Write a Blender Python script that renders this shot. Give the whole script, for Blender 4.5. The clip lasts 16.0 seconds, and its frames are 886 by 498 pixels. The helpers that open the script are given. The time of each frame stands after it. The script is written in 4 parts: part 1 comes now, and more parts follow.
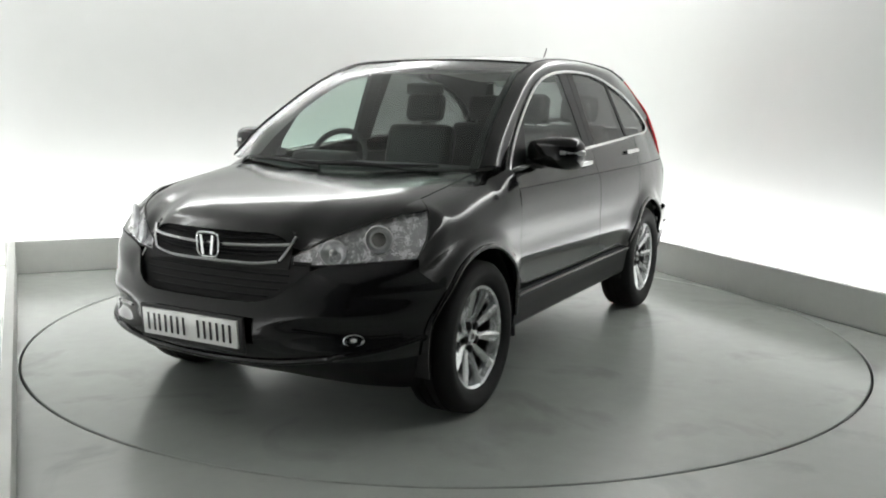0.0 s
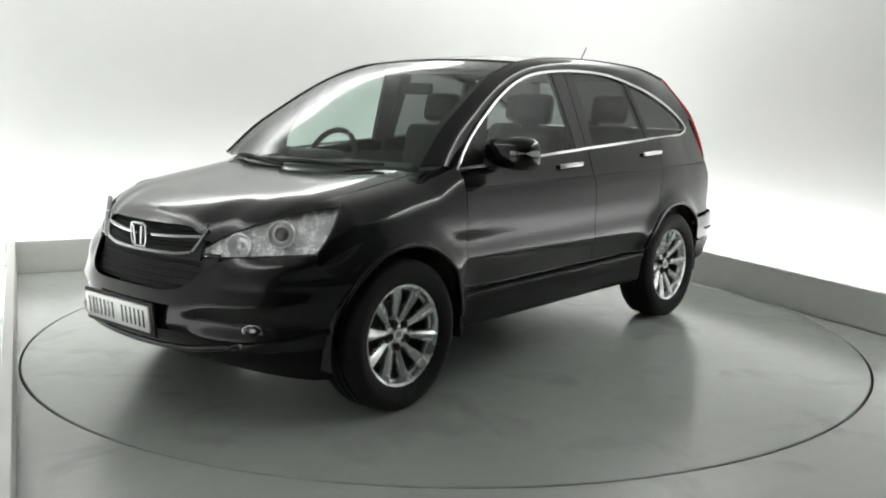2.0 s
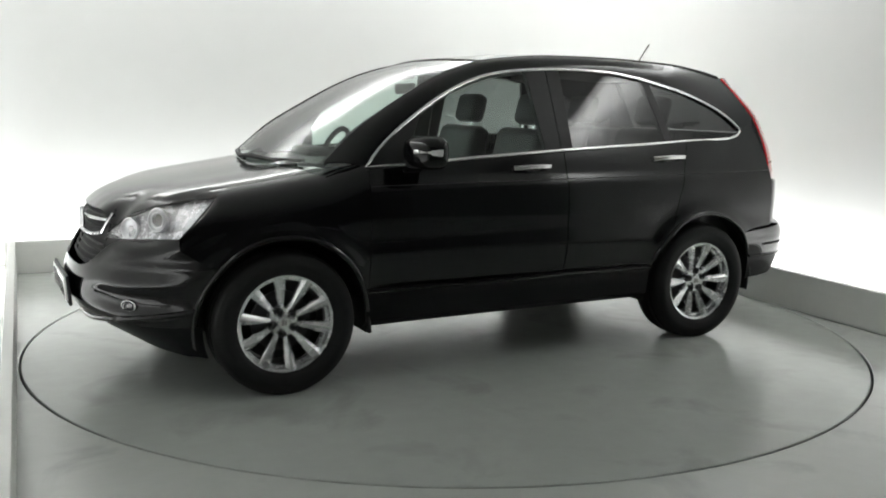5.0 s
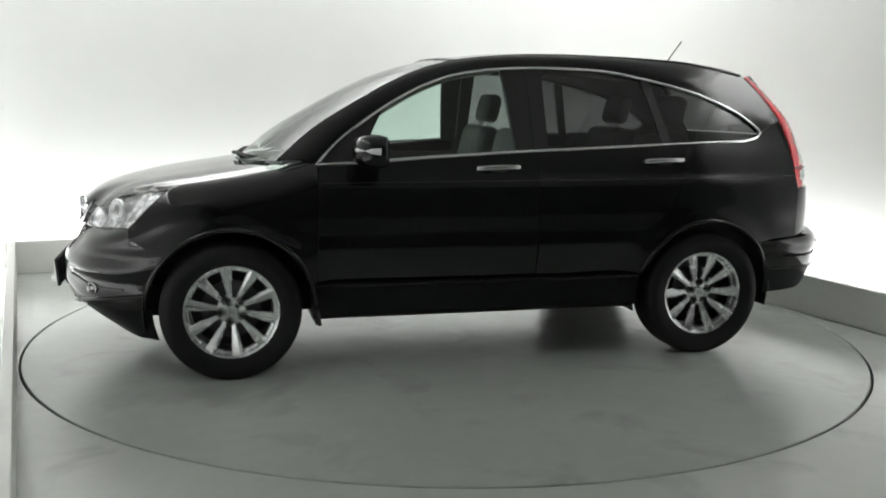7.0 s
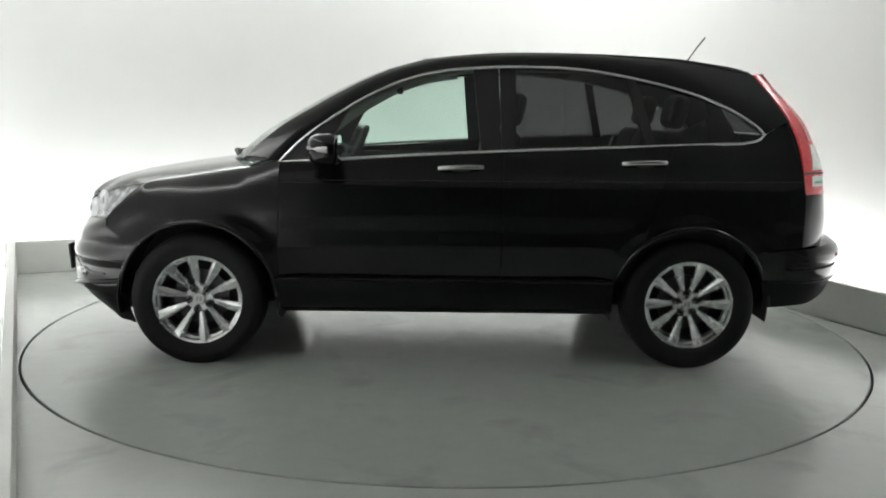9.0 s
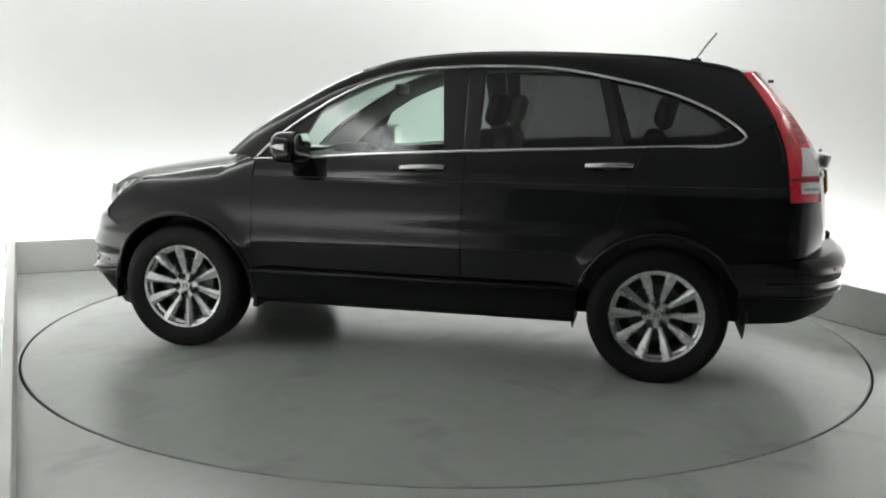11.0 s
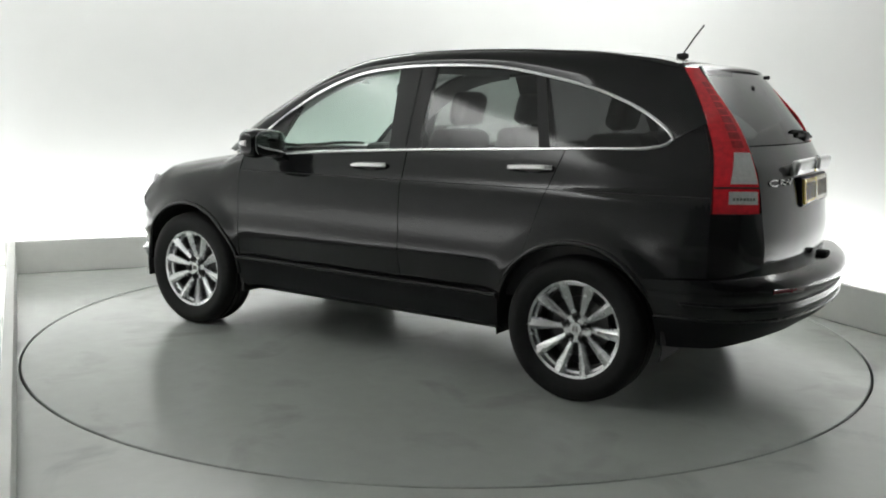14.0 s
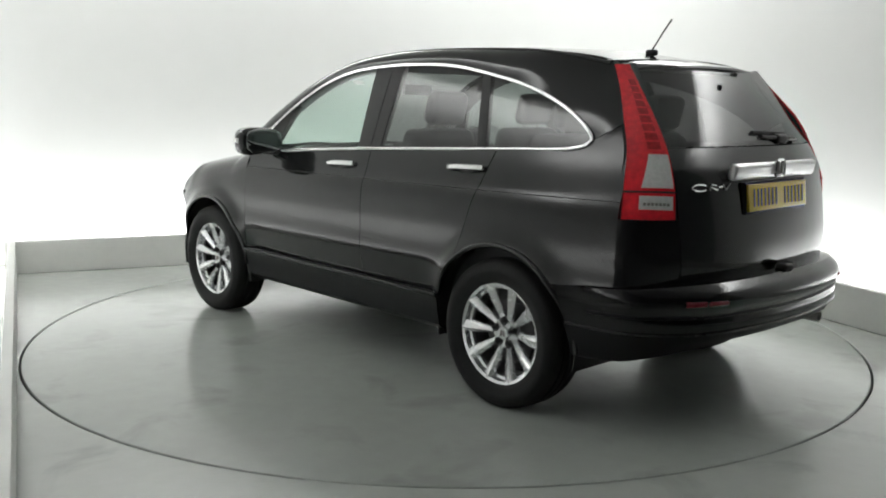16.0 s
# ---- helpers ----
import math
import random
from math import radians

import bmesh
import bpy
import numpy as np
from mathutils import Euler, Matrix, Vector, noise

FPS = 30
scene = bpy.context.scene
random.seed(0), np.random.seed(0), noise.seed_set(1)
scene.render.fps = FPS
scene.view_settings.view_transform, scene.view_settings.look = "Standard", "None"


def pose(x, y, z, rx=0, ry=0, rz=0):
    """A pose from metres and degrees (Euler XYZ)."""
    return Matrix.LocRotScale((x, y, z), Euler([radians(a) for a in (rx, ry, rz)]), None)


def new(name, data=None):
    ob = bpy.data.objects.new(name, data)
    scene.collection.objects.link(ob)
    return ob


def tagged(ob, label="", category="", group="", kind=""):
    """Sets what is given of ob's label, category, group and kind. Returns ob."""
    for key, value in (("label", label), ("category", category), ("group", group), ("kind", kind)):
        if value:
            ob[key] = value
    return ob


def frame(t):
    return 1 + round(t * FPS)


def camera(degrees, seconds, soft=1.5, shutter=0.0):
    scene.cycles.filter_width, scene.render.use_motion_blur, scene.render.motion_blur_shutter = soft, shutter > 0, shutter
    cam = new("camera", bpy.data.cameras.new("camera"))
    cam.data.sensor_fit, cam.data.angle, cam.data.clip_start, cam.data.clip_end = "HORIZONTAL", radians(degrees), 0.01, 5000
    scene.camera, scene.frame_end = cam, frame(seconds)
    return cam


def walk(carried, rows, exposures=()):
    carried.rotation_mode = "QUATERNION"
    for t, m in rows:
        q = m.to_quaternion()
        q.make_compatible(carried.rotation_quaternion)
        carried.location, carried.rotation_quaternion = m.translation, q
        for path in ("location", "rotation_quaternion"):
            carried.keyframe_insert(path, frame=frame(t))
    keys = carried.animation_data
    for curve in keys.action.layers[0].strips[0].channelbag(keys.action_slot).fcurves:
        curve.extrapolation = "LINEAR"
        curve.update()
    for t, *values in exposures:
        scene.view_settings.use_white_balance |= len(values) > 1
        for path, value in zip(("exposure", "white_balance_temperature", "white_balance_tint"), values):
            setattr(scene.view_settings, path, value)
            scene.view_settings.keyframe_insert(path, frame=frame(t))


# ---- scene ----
cam = camera(52.08, 16.0, soft=1.9)
STILL = pose(0, -5.61, 1.397, 90 - 9.169, 0, 0.255) @ pose(0, 0, 0, 0, 0, 0.893)
walk(cam, [(0, STILL), (16, STILL)])

# ---- light ----
world = bpy.data.worlds.new("world")
scene.world = world
world.use_nodes = True
world.node_tree.nodes["Background"].inputs[0].default_value = (0.9, 1.0, 0.97, 1)
world.node_tree.nodes["Background"].inputs[1].default_value = 0.05
scene.view_settings.exposure = 0.15

ROOM = 24.0            # degrees by which the booth is turned against the camera
RM = pose(0, 0, 0, 0, 0, ROOM)
KERB_L, KERB_R, KERB_B = -2.56, 2.475, 2.70
TROUGH = 0.55          # gap between the kerb and the wall, where the strip lights lie
WALL_H = 3.4
FRONT = -7.2
LIT = -4.0             # the white booth ends here, the dark studio begins
TABLE_R = 2.452


def area(name, m, sx, sy, watts, colour=(1, 1, 1)):
    d = bpy.data.lights.new(name, "AREA")
    d.shape, d.size, d.size_y, d.energy, d.color = "RECTANGLE", sx, sy, watts, colour
    ob = new(name, d)
    ob.matrix_world = RM @ m
    return ob


COOL = (0.995, 1.0, 1.01)
# strip lights lying in the trough behind the kerb, and wall washers in the slot between ceiling and wall
area("strip_light_back", pose(-0.05, KERB_B + 0.30, 0.08, 180 - 25, 0, 0), 5.4, 0.16, 46, COOL)
area("strip_light_right", pose(KERB_R + 0.30, 0.1, 0.08, 0, 180 + 25, 0), 0.16, 5.4, 40, COOL)
area("strip_light_left", pose(KERB_L - 0.30, -0.3, 0.08, 0, 180 - 25, 0), 0.16, 6.2, 30, COOL)
area("wall_washer_back", pose(-0.05, KERB_B + TROUGH - 0.24, 3.28, 72, 0, 0), 5.0, 0.18, 62, COOL)
area("wall_washer_right", pose(KERB_R + TROUGH - 0.24, -0.45, 3.28, 0, -72, 0), 0.18, 5.6, 68, COOL)
area("wall_washer_left", pose(KERB_L - TROUGH + 0.24, 0.0, 3.28, 0, 72, 0), 0.18, 4.8, 38, COOL)


# ---- materials ----
def material(name, colour, rough=0.5, metal=0.0, coat=0.0, scale=0.0, vary=0.0, bump=0.0, rough_vary=0.0, spec=0.5, stain=0.0):
    m = bpy.data.materials.new(name)
    m.use_nodes = True
    nt = m.node_tree
    b = nt.nodes["Principled BSDF"]
    b.inputs["Base Color"].default_value = (*colour, 1)
    b.inputs["Roughness"].default_value = rough
    b.inputs["Metallic"].default_value = metal
    b.inputs["Specular IOR Level"].default_value = spec
    if coat:
        b.inputs["Coat Weight"].default_value = coat
        b.inputs["Coat Roughness"].default_value = 0.10
    if scale:
        tc = nt.nodes.new("ShaderNodeTexCoord")
        n1 = nt.nodes.new("ShaderNodeTexNoise")
        n1.inputs["Scale"].default_value, n1.inputs["Detail"].default_value = scale, 6
        n2 = nt.nodes.new("ShaderNodeTexNoise")
        n2.inputs["Scale"].default_value, n2.inputs["Detail"].default_value = scale * 9, 4
        mx = nt.nodes.new("ShaderNodeMix")
        mx.data_type = "FLOAT"
        mx.inputs[0].default_value = 0.35
        for n in (n1, n2):
            nt.links.new(tc.outputs["Object"], n.inputs["Vector"])
        nt.links.new(n1.outputs[0], mx.inputs[2])
        nt.links.new(n2.outputs[0], mx.inputs[3])
        if vary:
            ramp = nt.nodes.new("ShaderNodeMapRange")
            ramp.inputs[1].default_value, ramp.inputs[2].default_value = 0.3, 0.7
            ramp.inputs[3].default_value, ramp.inputs[4].default_value = 1 - vary, 1 + vary
            nt.links.new(mx.outputs[0], ramp.inputs[0])
            vm = nt.nodes.new("ShaderNodeVectorMath")
            vm.operation = "SCALE"
            vm.inputs[0].default_value = colour
            nt.links.new(ramp.outputs[0], vm.inputs["Scale"])
            last = vm
            if stain:
                n3 = nt.nodes.new("ShaderNodeTexNoise")
                n3.inputs["Scale"].default_value, n3.inputs["Detail"].default_value, n3.inputs["Distortion"].default_value = 2.3, 8, 0.6
                nt.links.new(tc.outputs["Object"], n3.inputs["Vector"])
                st = nt.nodes.new("ShaderNodeMapRange")
                st.inputs[1].default_value, st.inputs[2].default_value = 0.56, 0.70
                st.inputs[3].default_value, st.inputs[4].default_value = 1.0, 1.0 - stain
                nt.links.new(n3.outputs[0], st.inputs[0])
                last = nt.nodes.new("ShaderNodeVectorMath")
                last.operation = "SCALE"
                nt.links.new(vm.outputs[0], last.inputs[0])
                nt.links.new(st.outputs[0], last.inputs["Scale"])
            nt.links.new(last.outputs[0], b.inputs["Base Color"])
        if rough_vary:
            rr = nt.nodes.new("ShaderNodeMapRange")
            rr.inputs[1].default_value, rr.inputs[2].default_value = 0.3, 0.7
            rr.inputs[3].default_value, rr.inputs[4].default_value = max(0.02, rough - rough_vary), rough + rough_vary
            nt.links.new(mx.outputs[0], rr.inputs[0])
            nt.links.new(rr.outputs[0], b.inputs["Roughness"])
        if bump:
            bp = nt.nodes.new("ShaderNodeBump")
            bp.inputs["Strength"].default_value, bp.inputs["Distance"].default_value = 1.0, bump
            nt.links.new(mx.outputs[0], bp.inputs["Height"])
            nt.links.new(bp.outputs[0], b.inputs["Normal"])
    return m


def glass(name, tint, gloss=1.0, rough=0.02):
    m = bpy.data.materials.new(name)
    m.use_nodes = True
    nt = m.node_tree
    nt.nodes.remove(nt.nodes["Principled BSDF"])
    tr = nt.nodes.new("ShaderNodeBsdfTransparent")
    tr.inputs[0].default_value = (*tint, 1)
    gl = nt.nodes.new("ShaderNodeBsdfGlossy")
    gl.inputs["Roughness"].default_value = rough
    lw = nt.nodes.new("ShaderNodeLayerWeight")
    lw.inputs[0].default_value = 0.5
    fr = nt.nodes.new("ShaderNodeMath")
    fr.operation = "POWER"
    fr.inputs[1].default_value = 5.0
    nt.links.new(lw.outputs["Facing"], fr.inputs[0])
    ml = nt.nodes.new("ShaderNodeMath")
    ml.operation = "MULTIPLY_ADD"
    ml.inputs[1].default_value, ml.inputs[2].default_value = 0.9 * gloss, 0.07 * gloss
    mix = nt.nodes.new("ShaderNodeMixShader")
    nt.links.new(fr.outputs[0], ml.inputs[0])
    nt.links.new(ml.outputs[0], mix.inputs[0])
    nt.links.new(tr.outputs[0], mix.inputs[1])
    nt.links.new(gl.outputs[0], mix.inputs[2])
    nt.links.new(mix.outputs[0], nt.nodes["Material Output"].inputs[0])
    return m


# white wall toned down to grey, in place of light falling off
DIM = material("dimmed_wall_paint", (0.34, 0.345, 0.34), 0.8, scale=1.0, vary=0.05)
DARK = material("dark_wall_paint", (0.13, 0.132, 0.13), 0.8, scale=1.0, vary=0.1)
WALL = material("white_wall_paint", (0.80, 0.81, 0.79), 0.75, scale=0.7, vary=0.015, bump=0.0006)
KERB = material("kerb_paint", (0.80, 0.805, 0.775), 0.5, scale=2.5, vary=0.04, bump=0.0008)
CEIL = material("ceiling_paint", (0.56, 0.56, 0.55), 0.8, scale=1.0, vary=0.01)
FLOOR = material("grey_floor_paint", (0.505, 0.53, 0.50), 0.21, scale=1.3, vary=0.05, bump=0.0012, rough_vary=0.05, spec=0.9, stain=0.18)
TABLE = material("turntable_paint", (0.435, 0.462, 0.433), 0.205, scale=1.1, vary=0.06, bump=0.0012, rough_vary=0.05, spec=0.9, stain=0.18)
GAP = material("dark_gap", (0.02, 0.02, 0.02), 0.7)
PAINT = material("black_car_paint", (0.004, 0.004, 0.0045), 0.3, coat=1.0, scale=60, vary=0.2, spec=0.05)
CLAD = material("black_cladding", (0.006, 0.006, 0.007), 0.42, spec=0.2, scale=40, vary=0.15, bump=0.0002)
RUBBER = material("tyre_rubber", (0.010, 0.010, 0.010), 0.68, scale=30, vary=0.2, bump=0.0005, spec=0.3)
BLACK = material("black_plastic", (0.012, 0.012, 0.012), 0.55, scale=30, vary=0.15, bump=0.0003)
CHROME = material("chrome", (0.82, 0.83, 0.84), 0.12, 1.0, scale=20, vary=0.03, rough_vary=0.04)
DARKCHROME = material("dark_chrome", (0.46, 0.46, 0.47), 0.16, 1.0, scale=20, vary=0.05, rough_vary=0.04)
ALLOY = material("silver_alloy", (0.80, 0.81, 0.82), 0.27, 0.85, scale=25, vary=0.015, rough_vary=0.01)
SEAT = material("dark_seat_leather", (0.013, 0.013, 0.014), 0.5, scale=18, vary=0.25, bump=0.0008)
TRIMIN = material("grey_cabin_lining", (0.30, 0.30, 0.29), 0.8, scale=14, vary=0.08)
DASH = material("dark_dash_plastic", (0.03, 0.03, 0.031), 0.6, scale=40, vary=0.2, bump=0.0004)
RED = material("red_lens", (0.95, 0.030, 0.045), 0.12, coat=1.0, scale=40, vary=0.2)
RED_DARK = material("dark_red_lens", (0.14, 0.006, 0.010), 0.15, coat=1.0, scale=40, vary=0.15)
CLEARLENS = material("clear_lamp_lens", (0.84, 0.82, 0.82), 0.15, coat=1.0, scale=70, vary=0.12)
PLATE_W = material("white_number_plate", (0.82, 0.82, 0.80), 0.15, coat=1.0, scale=30, vary=0.03)
PLATE_Y = material("yellow_number_plate", (0.70, 0.50, 0.03), 0.2, coat=1.0, scale=30, vary=0.04)
INK = material("black_lettering", (0.02, 0.02, 0.02), 0.15, coat=1.0)
MIRROR = material("mirror_glass", (0.85, 0.87, 0.87), 0.02, 1.0)
DISC = material("brake_disc_steel", (0.30, 0.29, 0.28), 0.35, 1.0, scale=20, vary=0.1)
GLASS_F = glass("clear_green_glass", (0.76, 0.87, 0.82))
GLASS_W = glass("windscreen_glass", (0.74, 0.83, 0.79), 1.0, 0.13)
GLASS_R = glass("dark_tinted_glass", (0.22, 0.225, 0.225), 1.0, 0.03)
LENS = glass("lamp_cover_glass", (0.98, 0.98, 0.99), 0.8)


# ---- mesh helpers ----
def interp(x, xs, ys):
    return float(np.interp(x, xs, ys))


def smooth_curve(points, n):
    """n points evenly along a Catmull-Rom curve through the points."""
    P = [Vector(p) for p in points]
    P = [2 * P[0] - P[1], *P, 2 * P[-1] - P[-2]]
    out = []
    for i in range(1, len(P) - 2):
        a, b, c, d = P[i - 1:i + 3]
        for k in range(12):
            t = k / 12
            out.append(0.5 * (2 * b + (c - a) * t + (2 * a - 5 * b + 4 * c - d) * t * t + (3 * b - a - 3 * c + d) * t ** 3))
    out.append(P[-2])
    L = [0.0]
    for p, q in zip(out, out[1:]):
        L.append(L[-1] + (q - p).length)
    res = []
    for k in range(n):
        s = L[-1] * k / (n - 1)
        j = max(0, min(len(L) - 2, int(np.searchsorted(L, s)) - 1))
        f = (s - L[j]) / max(1e-9, L[j + 1] - L[j])
        res.append(out[j].lerp(out[j + 1], f))
    return res


def thicken(bm, thick):
    """Gives a sheet a back and a rim."""
    bm.normal_update()
    faces = list(bm.faces)
    rim = [e.link_loops[0] for e in bm.edges if len(e.link_faces) == 1]
    back = {v: bm.verts.new(v.co - v.normal * thick) for v in list(bm.verts)}
    rim = [(q.vert, q.link_loop_next.vert) for q in rim]
    for f in faces:
        bm.faces.new([back[v] for v in reversed(f.verts)])
    for a, b in rim:
        bm.faces.new((b, a, back[a], back[b]))


def part(name, bm, mat, parent=None, label="", smooth=40.0, thick=0.0, bevel=0.0):
    if thick:
        thicken(bm, thick)
    me = bpy.data.meshes.new(name)
    bm.to_mesh(me)
    bm.free()
    me.materials.append(mat)
    if smooth:
        for p in me.polygons:
            p.use_smooth = True
        me.set_sharp_from_angle(angle=radians(smooth))
    ob = new(name, me)
    if parent is not None:
        ob.parent = parent
    if label:
        ob["label"] = label
    if bevel:
        b = ob.modifiers.new("edges", "BEVEL")
        b.width, b.segments, b.limit_method = bevel, 2, "ANGLE"
    return ob


def sheet(rows, closed=False, out=None):
    """A quad sheet from rows of points; out: a point that its normals turn away from."""
    bm = bmesh.new()
    vs = [[bm.verts.new(p) for p in row] for row in rows]
    for a, b in zip(vs, vs[1:]):
        n = len(a)
        for j in range(n if closed else n - 1):
            q = [a[j], a[(j + 1) % n], b[(j + 1) % n], b[j]]
            co = [v.co for v in q]
            if (co[0] - co[2]).length < 1e-6 or (co[1] - co[3]).length < 1e-6:
                continue
            bm.faces.new(q)
    bmesh.ops.remove_doubles(bm, verts=bm.verts, dist=1e-5)
    bm.normal_update()
    if out is not None:
        o = Vector(out)
        s = sum((f.calc_center_median() - o).normalized().dot(f.normal) * f.calc_area() for f in bm.faces)
        if s < 0:
            bmesh.ops.reverse_faces(bm, faces=bm.faces)
    return bm


def loft(B, T, nv, shape):
    """Rows between the curves B and T of (x, z); shape(x, z) gives the point."""
    return [[shape(b[0] + (t[0] - b[0]) * v / nv, b[1] + (t[1] - b[1]) * v / nv) for b, t in zip(B, T)] for v in range(nv + 1)]


def box(bm, c, s, m=None):
    r = bmesh.ops.create_cube(bm, size=1)
    mat = Matrix.Translation(c) @ (m or Matrix()) @ Matrix.Diagonal((*s, 1))
    bmesh.ops.transform(bm, matrix=mat, verts=r["verts"])
    return r["verts"]


def boxes(*items):
    bm = bmesh.new()
    for it in items:
        box(bm, *it)
    return bm


def rounded(c, s, r=0.02, m=None, seg=3):
    bm = boxes((c, s, m))
    bmesh.ops.bevel(bm, geom=list(bm.edges), offset=r, segments=seg, profile=0.5, affect="EDGES")
    return bm


def tube(points, r, n=8, closed=False, squash=None):
    """A round bar along the points. squash: (dir, factor) flattens it."""
    P = [Vector(p) for p in points]
    rows = []
    for i, p in enumerate(P):
        a = P[(i - 1) % len(P)] if closed or i else p
        b = P[(i + 1) % len(P)] if closed or i < len(P) - 1 else p
        d = (b - a).normalized()
        ref = Vector((0, 1, 0)) if abs(d.y) < 0.9 else Vector((0, 0, 1))
        u = d.cross(ref).normalized()
        w = u.cross(d)
        k = squash or 1.0
        rows.append([p + r * (math.cos(2 * math.pi * j / n) * u + k * math.sin(2 * math.pi * j / n) * w) for j in range(n)])
    if closed:
        rows.append(rows[0])
    bm = sheet(rows, closed=True)
    if not closed:
        for row in (0, -1):
            cap = [v for v in bm.verts if any((v.co - q).length < 1e-5 for q in rows[row])]
            if len(cap) >= 3:
                bmesh.ops.contextual_create(bm, geom=cap)
    bmesh.ops.recalc_face_normals(bm, faces=bm.faces)
    return bm


def lathe(profile, n=48, axis="y"):
    """Turns a profile of (radius, offset) round the y axis."""
    rows = [[(r * math.cos(2 * math.pi * k / n), o, r * math.sin(2 * math.pi * k / n)) for k in range(n)] for r, o in profile]
    bm = sheet(rows, closed=True)
    bmesh.ops.recalc_face_normals(bm, faces=bm.faces)
    return bm


# ---- the booth ----
def wall_slab(name, x0, y0, x1, y1, z0, z1, mat, label, bevel=0.004):
    bm = boxes((((x0 + x1) / 2, (y0 + y1) / 2, (z0 + z1) / 2), (x1 - x0, y1 - y0, z1 - z0)))
    ob = part(name, bm, mat, None, "", 30, bevel=bevel)
    ob.matrix_world = RM
    return tagged(ob, label, "wall", kind="structure")


def build_booth():
    t = TROUGH
    L, R, B = KERB_L, KERB_R, KERB_B
    # floor sheet with a round well for the turntable
    bm = bmesh.new()
    n = 180
    xs0, xs1, ys0, ys1 = L - t - 0.3, R + t + 0.3, FRONT - 0.2, B + t + 0.3
    inner, mid, outer, low = [], [], [], []
    for k in range(n):
        a = 2 * math.pi * k / n
        c, s = math.cos(a), math.sin(a)
        d = min((xs1 if c > 0 else xs0) / c if abs(c) > 1e-6 else 99, (ys1 if s > 0 else ys0) / s if abs(s) > 1e-6 else 99)
        inner.append(((TABLE_R + 0.016) * c, (TABLE_R + 0.016) * s, 0))
        mid.append(((TABLE_R + 0.012) * c, (TABLE_R + 0.012) * s, -0.003))
        low.append(((TABLE_R + 0.012) * c, (TABLE_R + 0.012) * s, -0.12))
        outer.append((d * c, d * s, 0))
    for cx in (xs0, xs1):
        for cy in (ys0, ys1):
            k = round(math.atan2(cy, cx) / (2 * math.pi) * n) % n
            outer[k] = (cx, cy, 0)
    bm = sheet([low, mid, inner, outer], closed=True)
    bmesh.ops.recalc_face_normals(bm, faces=bm.faces)
    f = part("floor", bm, FLOOR, None, "", 30)
    f.matrix_world = RM
    tagged(f, "grey painted studio floor round the turntable", "floor", kind="structure")
    bm = bmesh.new()
    box(bm, (0, 0, -0.16), (5.4, 5.4, 0.06))
    tagged(part("floor_pit", bm, GAP, None), "dark pit under the turntable", "floor", kind="structure")

    # low kerbs that hide the strip lights
    h = 0.262
    k = 0.05
    for name, a in (("kerb_back", (L - k, B, R + k, B + k)), ("kerb_right", (R, FRONT, R + k, B))):
        wall_slab(name, *a, 0.0, h, KERB, "low pale grey kerb in front of hidden strip lights")
    # the left kerb closes in on the turntable towards the front
    bm = boxes(((-k / 2, (LIT - B) / 2, h / 2), (k, B - LIT, h)))
    ob = part("kerb_left", bm, KERB, None, "", 30, bevel=0.004)
    ob.matrix_world = RM @ pose(-2.528, B, 0, 0, 0, 1.22)
    tagged(ob, "low pale grey kerb in front of hidden strip lights", "wall", kind="structure")
    # tall white walls behind the kerbs, the corners rounded
    W = 0.15
    pts = []
    rad = 0.9
    x0, x1, y0, y1 = L - t, R + t, FRONT, B + t
    def corner(cx, cy, a0, a1):
        for q in range(13):
            a = radians(a0 + (a1 - a0) * q / 12)
            pts.append((cx + rad * math.cos(a), cy + rad * math.sin(a)))
    corner(x1 - rad, y0 + rad, -90, 0)
    corner(x1 - rad, y1 - rad, 0, 90)
    corner(x0 + rad, y1 - rad, 90, 180)
    corner(x0 + rad, y0 + rad, 180, 270)
    wall_slab("wall_front", x0 - 0.2, FRONT - 0.2, x1 + 0.2, FRONT, 0.0, WALL_H, DARK, "dark studio wall facing the booth")
    pts = [(x1, LIT), (x1, -1.0)] + pts[13:39] + [(x0, -1.0), (x0, LIT)]
    # unseen side walls, greyed so the booth's end fades softly in reflections
    wall_slab("wall_right_front", x1 + 0.01, FRONT, x1 + 0.2, LIT - 0.003, 0.0, WALL_H, DIM, "unseen side wall before the booth, greyed to stand for dimmer light")
    wall_slab("wall_left_front", x0 - 0.2, FRONT, x0 - 0.01, LIT - 0.003, 0.0, WALL_H, DIM, "unseen side wall before the booth, greyed to stand for dimmer light")
    rows = [[(x, y, z) for x, y in pts] for z in (-0.02, 0.5, 1.5, 2.5, WALL_H)]
    bm = sheet(rows)
    bm.normal_update()
    bm.faces.ensure_lookup_table()
    if bm.faces[0].normal.dot(bm.faces[0].calc_center_median()) > 0:
        bmesh.ops.reverse_faces(bm, faces=bm.faces)
    ob = part("wall_cyclorama", bm, WALL, None, "", 60, thick=W)
    ob.matrix_world = RM
    tagged(ob, "smooth white studio wall with rounded corners", "wall", kind="structure")
